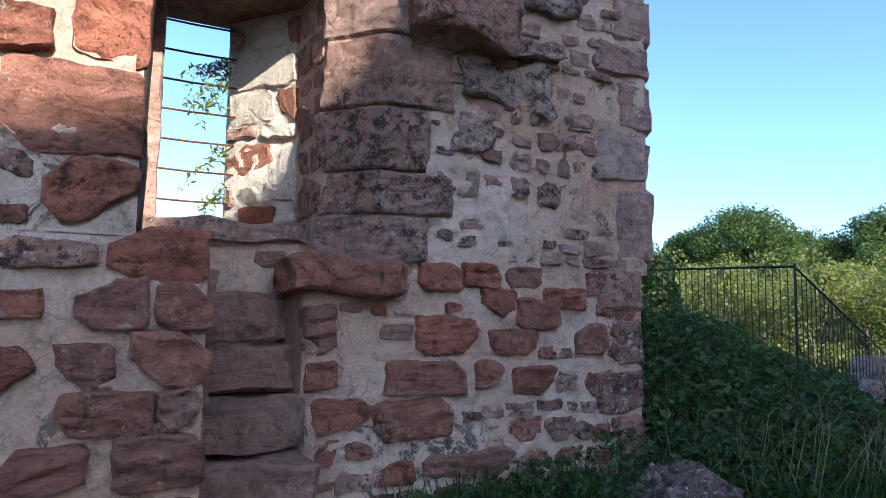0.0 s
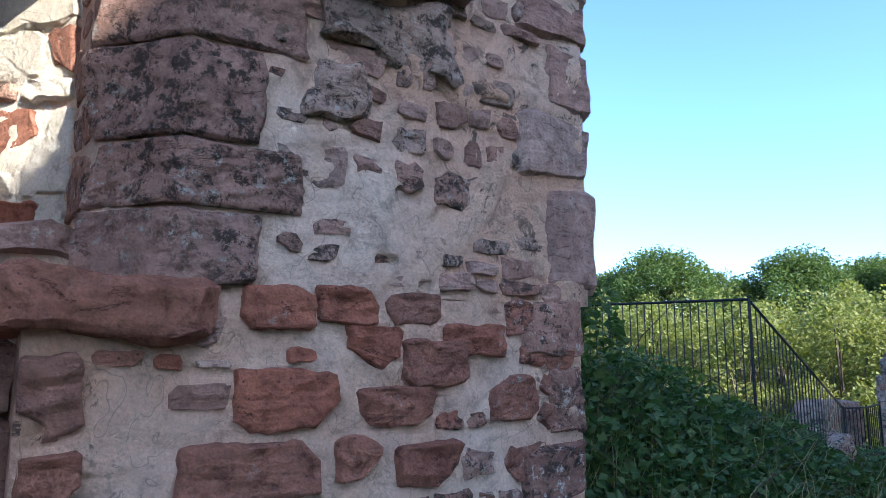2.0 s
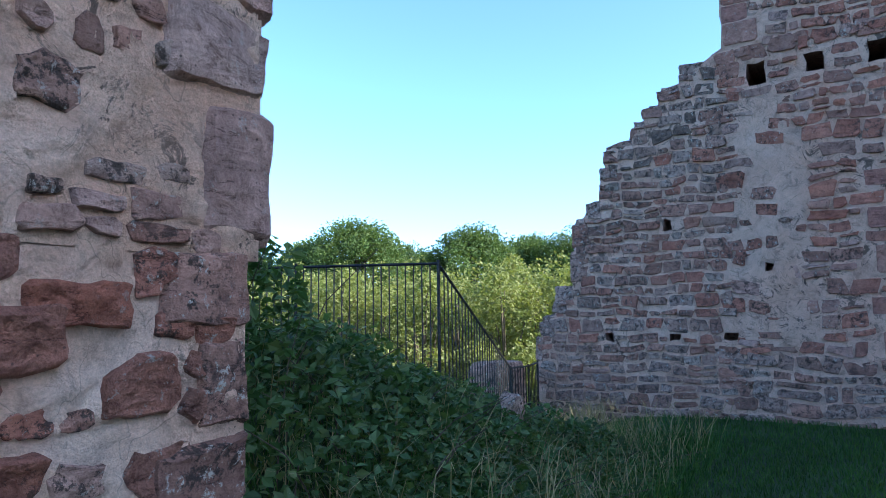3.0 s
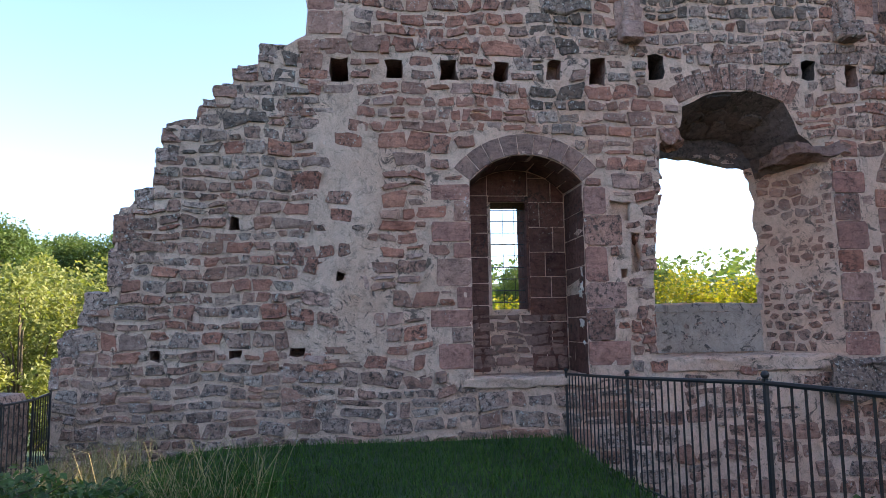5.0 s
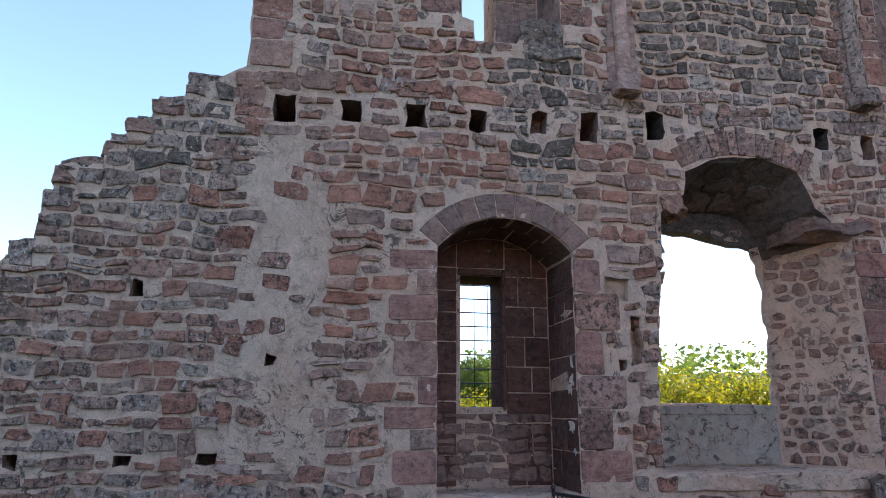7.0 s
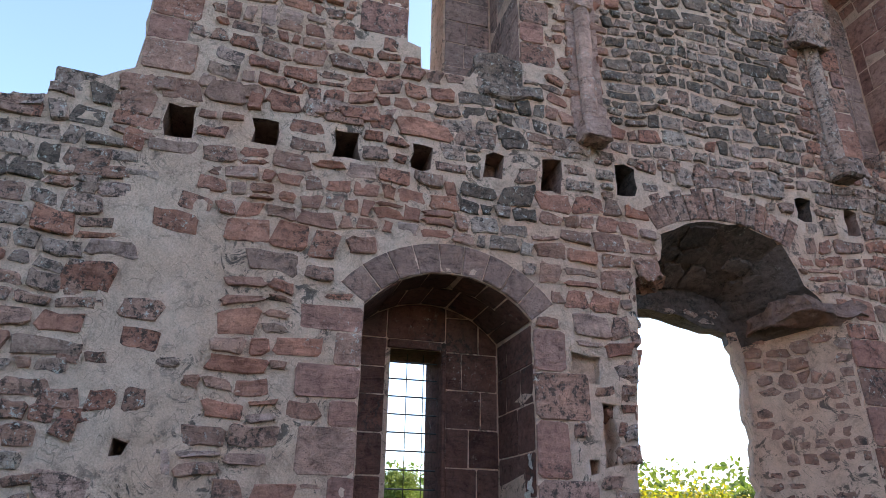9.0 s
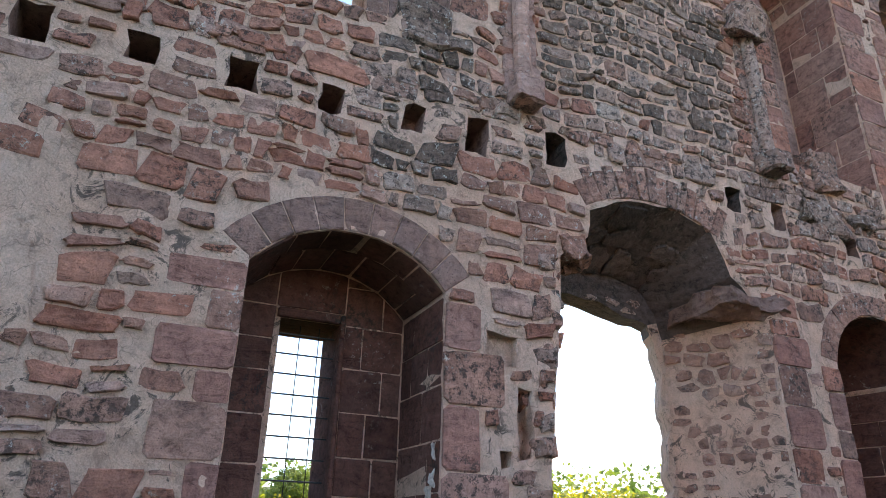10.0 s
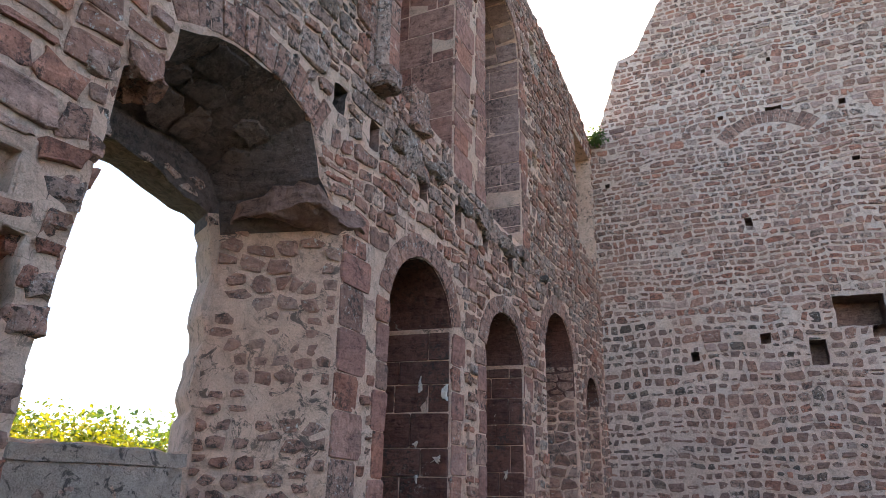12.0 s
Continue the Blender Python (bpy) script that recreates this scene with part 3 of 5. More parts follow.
def voussoirs(u0, u1, spring, crown, depth, count, r, uneven=0.0):
    """Outlines of the stones of an arch."""
    c, w = (u0 + u1) / 2, abs(u1 - u0) / 2
    rise = crown - spring
    rad = (w * w + rise * rise) / (2 * rise)
    a = math.asin(min(1.0, w / rad))
    if rise > w:
        a = math.pi - a
    out = []
    for i in range(count):
        k0, k1 = -a + 2 * a * i / count + 0.004 / rad, -a + 2 * a * (i + 1) / count - 0.004 / rad
        dd = depth * (1 + r.uniform(-uneven, uneven))
        z0 = crown - rad
        f = lambda k, q: (c + q * math.sin(k), z0 + q * math.cos(k))
        km = (k0 + k1) / 2
        out.append([f(k0, rad + 0.004), f(km, rad + 0.004), f(k1, rad + 0.004), f(k1, rad + dd), f(km, rad + dd * 1.01), f(k0, rad + dd)])
    return out


def jamb(u, side, v0, v1, r, ws=(0.25, 0.6), hs=(0.22, 0.42)):
    """Dressed blocks up one side of an opening; side +1: they stand towards greater u."""
    out, v = [], v0
    long = True
    while v < v1 - 0.1:
        h = min(r.uniform(*hs), v1 - v)
        w = ws[1] * r.uniform(0.8, 1.0) if long else ws[0] * r.uniform(0.9, 1.3)
        a, b = (u + 0.004, u + w) if side > 0 else (u - w, u - 0.004)
        out.append(block_poly(a, b, v + 0.006, v + h - 0.008, r, 0.14, 0.008))
        v += h
        long = not long
    return out


def box_bm(x0, x1, y0, y1, z0, z1, bev=0.01, seg=1, bm=None):
    own = bm is None
    bm = bm or bmesh.new()
    got = bmesh.ops.create_cube(bm, size=1.0, matrix=Matrix.LocRotScale(((x0 + x1) / 2, (y0 + y1) / 2, (z0 + z1) / 2), None, (x1 - x0, y1 - y0, z1 - z0)))
    if bev:
        bmesh.ops.bevel(bm, geom=list({e for v in got["verts"] for e in v.link_edges}), offset=bev, segments=seg, affect="EDGES")
    return bm


def rock_bm(x0, x1, y0, y1, z0, z1, seed, amp=0.05, cuts=4):
    """A rough block of stone: a box cut fine and pushed about by noise."""
    bm = bmesh.new()
    bmesh.ops.create_cube(bm, size=1.0)
    bmesh.ops.bevel(bm, geom=bm.edges[:], offset=0.09, segments=1, affect="EDGES")
    bmesh.ops.subdivide_edges(bm, edges=bm.edges[:], cuts=cuts, use_grid_fill=True)
    s = Vector((x1 - x0, y1 - y0, z1 - z0))
    for v in bm.verts:
        p = Vector((v.co.x * s.x, v.co.y * s.y, v.co.z * s.z))
        q = p * 4 + Vector((seed * 7.3, seed * 3.1, seed))
        p += Vector((noise.noise(q), noise.noise(q + Vector((31, 0, 0))), noise.noise(q + Vector((0, 57, 0))))) * amp
        q = p * 13 + Vector((seed, 0, 0))
        p += Vector((noise.noise(q), noise.noise(q + Vector((31, 0, 0))), noise.noise(q + Vector((0, 57, 0))))) * amp * 0.35
        v.co = p + Vector(((x0 + x1) / 2, (y0 + y1) / 2, (z0 + z1) / 2))
    return bm


def rod(points, radius, sides=6, taper=1.0):
    """A round bar or stem through the points, with capped ends, as verts and faces."""
    V, F = [], []
    pts = [Vector(p) for p in points]
    for i, p in enumerate(pts):
        a = (pts[min(i + 1, len(pts) - 1)] - pts[max(i - 1, 0)]).normalized()
        s = a.cross(Vector((0, 0, 1))) if abs(a.z) < 0.9 else a.cross(Vector((1, 0, 0)))
        s.normalize()
        t = a.cross(s)
        q = radius * (1 + (taper - 1) * i / max(1, len(pts) - 1))
        for k in range(sides):
            w = 2 * math.pi * k / sides
            V.append(p + (s * math.cos(w) + t * math.sin(w)) * q)
    for i in range(len(pts) - 1):
        for k in range(sides):
            j = (k + 1) % sides
            F.append((i * sides + k, i * sides + j, (i + 1) * sides + j, (i + 1) * sides + k))
    F.append(tuple(range(sides))[::-1])
    F.append(tuple((len(pts) - 1) * sides + k for k in range(sides)))
    return V, F


def leaves(centres, sizes, seed, up=0.3, long=1.6):
    """Verts and faces of bent leaves, one at each centre."""
    r = np.random.RandomState(seed)
    n = len(centres)
    c = np.asarray(centres, dtype=float)
    s = np.asarray(sizes, dtype=float).reshape(-1, 1)
    nor = r.normal(size=(n, 3))
    nor[:, 2] = np.abs(nor[:, 2]) + up
    nor /= np.linalg.norm(nor, axis=1, keepdims=True)
    a = np.cross(nor, r.normal(size=(n, 3)))
    a /= np.linalg.norm(a, axis=1, keepdims=True) + 1e-9
    b = np.cross(nor, a)
    tip, tail = c + a * s * long / 2 - nor * s * 0.15, c - a * s * long / 2
    l, m = c + b * s * 0.5 + nor * s * 0.1, c - b * s * 0.5 + nor * s * 0.1
    V = np.stack([tail, l, tip, m], 1).reshape(-1, 3)
    i = np.arange(n) * 4
    F = np.concatenate([np.stack([i, i + 2, i + 1], 1), np.stack([i, i + 3, i + 2], 1)])
    return V, F


def leaf_object(name, centres, sizes, material, seed, parent=None, up=0.3, long=1.6):
    V, F = leaves(centres, sizes, seed, up, long)
    me = bpy.data.meshes.new(name)
    me.from_pydata(V.tolist(), [], F.tolist())
    me.materials.append(material)
    ob = new(name, me)
    if parent:
        ob.parent = parent
    return ob


# ---- ground ----
def ease(a, b, x):
    k = min(1.0, max(0.0, (x - a) / (b - a)))
    return k * k * (3 - 2 * k)


def ground_z(x, y):
    """Terrace, the bank under the railing, the sunken strip along the window wall, the slopes outside and the far hill."""
    z = 0.05 + 0.03 * noise.noise((x * 0.7, y * 0.7, 0)) + 0.06 * ease(9.5, 11.2, x) * (y > -0.6)
    z += 0.38 * ease(2.3, 3.3, y) * (1 - ease(4.5, 6.5, x))
    z += 0.55 * ease(3.2, 4.3, y) * (1 - ease(5.6, 8.4, x))
    z -= 0.25 * ease(3.5, 5.2, y) * ease(7, 9, x)
    if 2.5 < x < 12.5:
        z -= 1.1 * ease(-0.62, -0.75, y)
    out = max(ease(6.4, 13, y), ease(12.8, 18, x))
    z -= 4.2 * out
    d = math.hypot(x - 6, y - 2)
    z += 15 * ease(48, 170, d) + 0.6 * noise.noise((x * 0.03, y * 0.03, 3)) * ease(15, 40, d)
    return z


def axis(lo, hi, fine):
    out = [lo + i * fine for i in range(int((hi - lo) / fine) + 1)]
    step, a, b = fine, out[0], out[-1]
    while b < 3000:
        step *= 1.35
        a, b = a - step, b + step
        out = [a] + out + [b]
    return out


def build_ground():
    xs = axis(-8, 20, 0.4)
    ys = sorted(axis(-16, 16, 0.4) + [-0.64, -0.68, -0.72, -0.76])
    V = [(x, y, ground_z(x, y)) for y in ys for x in xs]
    n = len(xs)
    F = [(j * n + i, j * n + i + 1, (j + 1) * n + i + 1, (j + 1) * n + i) for j in range(len(ys) - 1) for i in range(n - 1)]
    tagged(mesh_object("ground", V, F, ground_mat, smooth=True), "mown shaded lawn and rough grassy slopes", "ground", kind="structure")


build_ground()


def lay_mixed(wall, place, items, r, proud, single, near, smooth=False, piece="stone", rest="rubble_stones", shape=stone_shape):
    """Stones with their own materials; those nearest to a place on the wall become single pieces."""
    items = sorted(items, key=lambda it: math.hypot(it[0][0][0] - near[0], it[0][0][1] - near[1]))
    for i, (poly, mat) in enumerate(items[:single]):
        vs, fs = shape(poly, r.uniform(*proud), r)
        mesh_object(piece, [place(*p) for p in vs], fs, mat, wall, smooth)
    groups = {}
    for poly, mat in items[single:]:
        groups.setdefault(mat.name, (mat, []))[1].append(poly)
    for mat, polys in groups.values():
        lay(wall, place, polys, mat, r, proud, 0, smooth, piece, rest, shape)


def centre(p):
    return sum(q[0] for q in p) / len(p), sum(q[1] for q in p) / len(p)


# ---- the window wall ----
def build_east_wall():
    r = random.Random(11)
    T = 1.4
    top = [(-14.7, 9.7), (-13.6, 10.1), (-11.5, 10.3), (-9.0, 10.4), (-6.0, 10.3), (-2.0, 10.4), (2.6, 10.3)]
    stair = [(2.63, 5.12), (2.85, 5.0), (3.2, 4.88), (3.24, 4.74), (3.47, 4.70), (3.52, 4.5), (3.66, 4.48), (3.72, 4.28), (3.86, 4.26), (3.92, 4.0), (4.3, 3.95),
             (4.33, 3.7), (4.4, 3.45), (4.43, 3.16), (4.62, 3.02), (4.68, 2.94), (4.8, 2.9), (4.86, 2.5), (4.9, 1.93), (5.17, 1.75), (5.2, 1.5), (5.38, 1.45), (5.42, 1.15), (5.5, 0.9), (5.58, -1.6)]
    outline = [(-14.7, -1.6)] + top + stair
    outer = rough(outline, 0.16, 0.022, 4)
    outer = [(max(u, -14.69), v) for u, v in outer]
    holes, openings = [], []

    def niche(loop, depth, hole=None, shrink=0.0, seed=1, amp=0.006):
        c = centre(loop)
        back = [(u + (c[0] - u) * shrink, v) for u, v in loop]
        f, b = pair(loop, back, 0.2, amp, seed)
        holes.append((f, b, depth, hole))
        openings.append(f)
        return f

    slit = [(-0.29, 1.68), (-0.29, 3.16), (0.2, 3.16), (0.2, 1.68)]
    niche(arch_loop(-0.85, 0.6, 0.82, 3.28, 3.63), 0.85, slit)
    big_f = [(-1.72, 1.02), (-1.74, 2.0), (-1.82, 2.8), (-1.88, 3.3), (-1.9, 3.78), (-2.2, 4.02), (-2.25, 4.3), (-2.7, 4.5), (-3.2, 4.52), (-3.66, 4.4), (-3.85, 3.95), (-4.1, 3.72), (-4.3, 3.62), (-4.25, 2.6), (-4.28, 1.02)]
    big_b = [(-1.9, 1.02), (-1.9, 2.0), (-1.98, 2.8), (-2.0, 3.3), (-2.05, 3.7), (-2.3, 3.9), (-2.35, 4.05), (-2.7, 4.12), (-3.1, 4.12), (-3.45, 4.05), (-3.62, 3.85), (-3.7, 3.7), (-3.74, 3.5), (-3.74, 2.6), (-3.74, 1.02)]
    f, b = pair(big_f, big_b, 0.16, 0.012, 9)
    gap = rough([(-3.66, 1.71), (-3.68, 2.6), (-3.66, 3.35), (-3.54, 3.62), (-3.1, 3.78), (-2.5, 3.86), (-2.12, 3.84), (-2.06, 2.6), (-2.1, 1.71)], 0.11, 0.035, 5)
    holes.append((f, b, 0.9, gap, lambda lp: [(u - 0.34 * ease(-2.9, -3.4, u), v + 0.1 * ease(3.0, 3.6, v)) for u, v in lp]))
    openings.append(f)
    up_slit = [(-0.25, 5.9), (-0.25, 8.3), (0.25, 8.3), (0.25, 5.9)]
    niche([(-0.84, 5.95), (-0.84, 8.9), (0.34, 8.9), (0.34, 5.98), (0.2, 5.95), (0.19, 5.7), (-0.3, 5.7), (-0.4, 5.88)], 0.85, up_slit, seed=3)
    niche(arch_loop(-6.54, -5.07, 5.5, 8.7, 9.4), 0.9, None, seed=4)
    niche(arch_loop(-9.2, -7.6, 5.12, 8.65, 9.42), 0.9, None, seed=5)
    niche([(-14.5, 6.5), (-14.5, 9.2), (-12.95, 9.2), (-12.95, 6.5)], 0.8, None, seed=6)
    for i, (a, b, base, sp, cr) in enumerate(((-6.57, -5.12, 0.3, 3.25, 3.84), (-9.1, -7.6, 0.0, 3.25, 3.84), (-12.0, -10.2, 0.0, 3.75, 4.5), (-13.95, -12.85, 0.0, 3.2, 3.72))):
        niche(arch_loop(a, b, base, sp, cr), 0.95, None, 0.18, seed=7 + i)
    SOCKETS = (2.22, 1.54, 0.84, 0.16, -0.53, -1.12, -1.92, -4.05, -4.68, -5.75, -6.7, -7.6, -8.6, -10.6, 3.48, 4.36, 3.44, 2.72)
    # sockets of the lost floor and putlog holes
    for u, v, w, h, d in ((2.22, 4.7, 0.22, 0.28, 0.5), (1.54, 4.72, 0.21, 0.24, 0.4), (0.84, 4.73, 0.22, 0.26, 0.4), (0.16, 4.72, 0.2, 0.26, 0.3), (-0.53, 4.75, 0.19, 0.25, 0.2), (-1.12, 4.74, 0.2, 0.36, 0.4),
                          (-1.92, 4.82, 0.2, 0.34, 0.4), (-4.05, 4.82, 0.2, 0.26, 0.35), (-4.68, 4.76, 0.18, 0.3, 0.35), (-5.75, 4.66, 0.2, 0.3, 0.3), (-6.7, 4.68, 0.2, 0.28, 0.3), (-7.6, 4.66, 0.2, 0.28, 0.3), (-8.6, 4.68, 0.22, 0.28, 0.3), (-10.6, 4.7, 0.2, 0.25, 0.3),
                          (3.48, 2.74, 0.11, 0.15, 0.3), (2.21, 2.09, 0.09, 0.1, 0.25), (4.36, 1.19, 0.14, 0.13, 0.25), (3.44, 1.19, 0.15, 0.1, 0.25), (2.72, 1.2, 0.15, 0.12, 0.25), (-1.03, 2.66, 0.07, 0.06, 0.2),
                          (-1.33, 2.9, 0.26, 0.26, 0.07), (-1.36, 2.09, 0.07, 0.1, 0.15), (-1.06, 1.86, 0.09, 0.06, 0.15), (-1.05, 1.23, 0.07, 0.1, 0.15), (-1.52, 2.36, 0.14, 0.5, 0.14),
                          (-9.93, 7.0, 0.25, 0.3, 0.3), (-10.0, 9.4, 0.3, 0.4, 0.3), (-1.2, 6.85, 0.1, 0.1, 0.15), (-6.95, 8.3, 0.16, 0.3, 0.3)):
        lp = rough([(u - w / 2, v - h / 2), (u - w / 2, v + h / 2), (u + w / 2, v + h / 2), (u + w / 2, v - h / 2)], 0.1, 0.022, int(u * 100) + 7)
        holes.append((lp, lp, d * (2.4 if h > 0.2 and d > 0.25 else 1.2), None))
        openings.append(lp)
    wall = wall_body("wall_east", east, outer, holes, T, mortar)
    wall.data.materials.append(stone_soot_shade)
    wall.data.materials.append(ashlar_shaded)
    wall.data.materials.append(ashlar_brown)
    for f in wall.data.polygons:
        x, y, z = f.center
        # vault faces: soot and the recess's shade together in one near-black colour
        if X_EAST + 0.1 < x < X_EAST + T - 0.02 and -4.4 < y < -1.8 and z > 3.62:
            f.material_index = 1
        # slit and lower-arch linings: their shade painted on as darker red stone
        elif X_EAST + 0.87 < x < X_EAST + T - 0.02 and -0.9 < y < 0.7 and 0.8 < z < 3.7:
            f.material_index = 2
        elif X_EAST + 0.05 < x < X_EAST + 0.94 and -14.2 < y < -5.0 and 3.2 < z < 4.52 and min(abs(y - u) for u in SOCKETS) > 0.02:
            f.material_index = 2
        # socket insides: the shade of their depth put in as brown stone
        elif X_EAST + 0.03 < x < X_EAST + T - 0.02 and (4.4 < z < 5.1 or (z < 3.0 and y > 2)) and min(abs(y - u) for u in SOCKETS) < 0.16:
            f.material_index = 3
    tagged(wall, "ruined red sandstone rubble wall with arched window niches and beam sockets", "wall")

    # dressed arches and jambs
    dressed = voussoirs(-0.85, 0.6, 3.28, 3.63, 0.26, 9, r)
    dressed += jamb(0.6, 1, 0.95, 3.24, r, (0.2, 0.52), (0.14, 0.36)) + jamb(-0.85, -1, 0.95, 3.3, r, (0.3, 0.55), (0.3, 0.5))
    lay(wall, east, dressed[:9], ashlar_brown, r, (0.012, 0.022), 9, False, "voussoir")
    lay_mixed(wall, east, [(p, (ashlar_red, stone_brown, ashlar_red)[i % 3]) for i, p in enumerate(dressed[9:])], r, (0.012, 0.024), 99, (0, 2), False, "jamb_stone")
    brick = voussoirs(-3.75, -2.2, 4.32, 4.53, 0.3, 15, r, 0.2)
    for a, b2, sp, cr, dd, n in ((-6.57, -5.12, 3.25, 3.84, 0.24, 9), (-9.1, -7.6, 3.25, 3.84, 0.24, 9), (-12.0, -10.2, 3.75, 4.5, 0.3, 11), (-13.95, -12.85, 3.2, 3.72, 0.24, 8), (-9.2, -7.6, 8.65, 9.42, 0.2, 9), (-6.54, -5.07, 8.7, 9.4, 0.2, 9)):
        brick += voussoirs(a, b2, sp, cr, dd, n, r, 0.08)
    lay(wall, east, brick, stone_brown, r, (0.014, 0.03), 60, False, "voussoir", "arch_stones")
    sides = jamb(-4.28, -1, 1.0, 3.6, r, (0.3, 0.55), (0.25, 0.4)) + jamb(-5.12, 1, 0.6, 3.2, r, (0.2, 0.27), (0.25, 0.4)) + jamb(-6.57, -1, 0.4, 3.2, r, (0.22, 0.4)) + jamb(-7.6, 1, 0.3, 3.2, r, (0.22, 0.4))
    sides += jamb(-9.1, -1, 0.3, 3.2, r, (0.22, 0.4)) + jamb(-5.07, 1, 5.6, 8.7, r, (0.2, 0.32)) + jamb(-6.54, -1, 5.2, 8.7, r, (0.45, 0.6)) + jamb(-7.6, 1, 5.2, 8.6, r, (0.3, 0.42)) + jamb(-9.2, -1, 5.1, 8.6, r, (0.2, 0.4))
    sides += jamb(0.34, 1, 6.0, 9, r, (0.22, 0.5)) + jamb(-0.84, -1, 6.0, 9.0, r, (0.22, 0.4)) + jamb(2.62, -1, 5.15, 10, r, (0.3, 0.5), (0.25, 0.4))
    lay_mixed(wall, east, [(p, (ashlar_red, stone_brown, ashlar_red, stone_red)[i % 4]) for i, p in enumerate(sides)], r, (0.012, 0.026), 90, (-4, 3), False, "jamb_stone", "jamb_stones")
    solid = [[(min(q[0] for q in p) - 0.01, min(q[1] for q in p) - 0.01), (min(q[0] for q in p) - 0.01, max(q[1] for q in p) + 0.01), (max(q[0] for q in p) + 0.01, max(q[1] for q in p) + 0.01), (max(q[0] for q in p) + 0.01, min(q[1] for q in p) - 0.01)] for p in sides + dressed[9:]]
    solid += dressed[:9] + brick

    # rubble
    polys = rounded(coursed(2.65, 5.7, -0.9, 5.2, r, (0.1, 0.22), (0.16, 0.42), 0.022), r)
    polys += rounded(coursed(-5.1, 2.62, -0.9, 5.0, r, (0.11, 0.26), (0.15, 0.42), 0.026, 0.08), r)
    polys += rounded(coursed(-5.1, 2.62, 5.0, 10.3, r, (0.1, 0.23), (0.13, 0.38), 0.026, 0.08), r)
    polys += rounded(coursed(-14.6, -5.12, -0.5, 10.3, r, (0.11, 0.22), (0.14, 0.38), 0.024), r, 0.014, 8)
    polys = keep(polys, outer, openings + solid)
    items = []
    for p in polys:
        u, v = centre(p)
        k = r.random()
        n = noise.noise((u * 0.6, v * 0.6, 5))
        if 1.75 < u < 2.62 and 1.2 < v < 4.3 and k < 0.62:
            continue
        if -4.2 < u < -1.8 and v < 1.0 and k < 0.4:
            continue
        if v < 0.95 + 0.2 * n:
            mat = stone_grey if k < 0.6 else stone_brown
        elif (abs(u + 0.6 + 0.3 * n) < 0.38 and v > 3.5) or (-4.2 < u < -1.75 and v > 5.4 and n > -0.3):
            mat = stone_black if r.random() < 0.62 else stone_grey
        elif u > 2.65 and v > 3.1 and k < 0.14:
            mat = stone_black
        elif u > 2.65:
            mat = stone_grey if r.random() < 0.15 + 0.4 * (v > 3.3) + 0.3 * n else stone_brown if r.random() < 0.6 else stone_red
        elif 4.5 < v < 5.3 and u < 0:
            mat = stone_grey if r.random() < 0.6 else stone_brown
        elif u < -5.1:
            mat = stone_brown if r.random() < 0.6 else stone_red if r.random() < 0.6 else stone_grey
        else:
            mat = stone_red if r.random() < 0.58 + 0.3 * n else stone_brown if r.random() < 0.75 else stone_pale
        items.append((p, mat))
    lay_mixed(wall, east, items, r, (0.012, 0.042), 300, (-1.2, 2.6))
    skin(wall, east, outer, openings, 0.036, 0.016, 0.006, mortar, 3, [it[0] for it in items])

    # reveals that face the walker
    def reveal(u_front, u_back, depth, v0, v1, mat, hs, ws, proud=(0.003, 0.01), gap=0.012, name="reveal_stones", chance_of=1.0):
        def place(a, v, d):
            k = a / depth
            return (X_EAST + a, u_front + (u_back - u_front) * k - d, v)
        if mat in (ashlar_red, ashlar_grey, ashlar_shaded):
            ps = ashlar(0.02, depth - 0.01, v0, v1, r, hs, ws, gap)
        else:
            ps = [p for p in within(rounded(courses(0.0, depth, v0, v1, r, hs, ws, gap, 0.0), r), 0.02, depth - 0.02, v0, v1) if r.random() < chance_of]
        lay(wall, place, ps, mat, r, proud, 24, False, "reveal_stone", name)

    # first niche and lower arches carry their shade in the stone colour
    reveal(-0.85, -0.85, 0.85, 0.84, 3.25, ashlar_shaded, (0.24, 0.4), (0.3, 0.6))
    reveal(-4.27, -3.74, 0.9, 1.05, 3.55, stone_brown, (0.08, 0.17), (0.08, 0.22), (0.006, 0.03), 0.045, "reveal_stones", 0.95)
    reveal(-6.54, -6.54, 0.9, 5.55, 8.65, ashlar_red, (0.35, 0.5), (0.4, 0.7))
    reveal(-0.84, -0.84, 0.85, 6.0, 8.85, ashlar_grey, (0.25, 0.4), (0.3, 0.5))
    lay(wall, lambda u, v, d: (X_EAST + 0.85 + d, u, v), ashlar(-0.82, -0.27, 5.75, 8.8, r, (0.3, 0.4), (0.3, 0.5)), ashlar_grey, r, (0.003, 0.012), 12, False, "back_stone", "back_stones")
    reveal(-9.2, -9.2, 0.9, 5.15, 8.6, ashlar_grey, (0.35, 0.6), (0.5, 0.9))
    reveal(-6.57, -6.44, 0.95, 0.35, 3.2, ashlar_shaded, (0.25, 0.45), (0.3, 0.6), (0.003, 0.03))
    reveal(-9.1, -8.96, 0.95, 0.1, 3.2, ashlar_shaded, (0.25, 0.45), (0.3, 0.6), (0.003, 0.03))
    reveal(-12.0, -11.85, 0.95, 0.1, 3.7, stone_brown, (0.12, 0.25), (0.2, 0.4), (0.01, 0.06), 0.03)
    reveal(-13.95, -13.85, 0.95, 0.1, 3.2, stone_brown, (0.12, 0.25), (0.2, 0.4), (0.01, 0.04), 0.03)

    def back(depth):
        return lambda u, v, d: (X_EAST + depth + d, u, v)
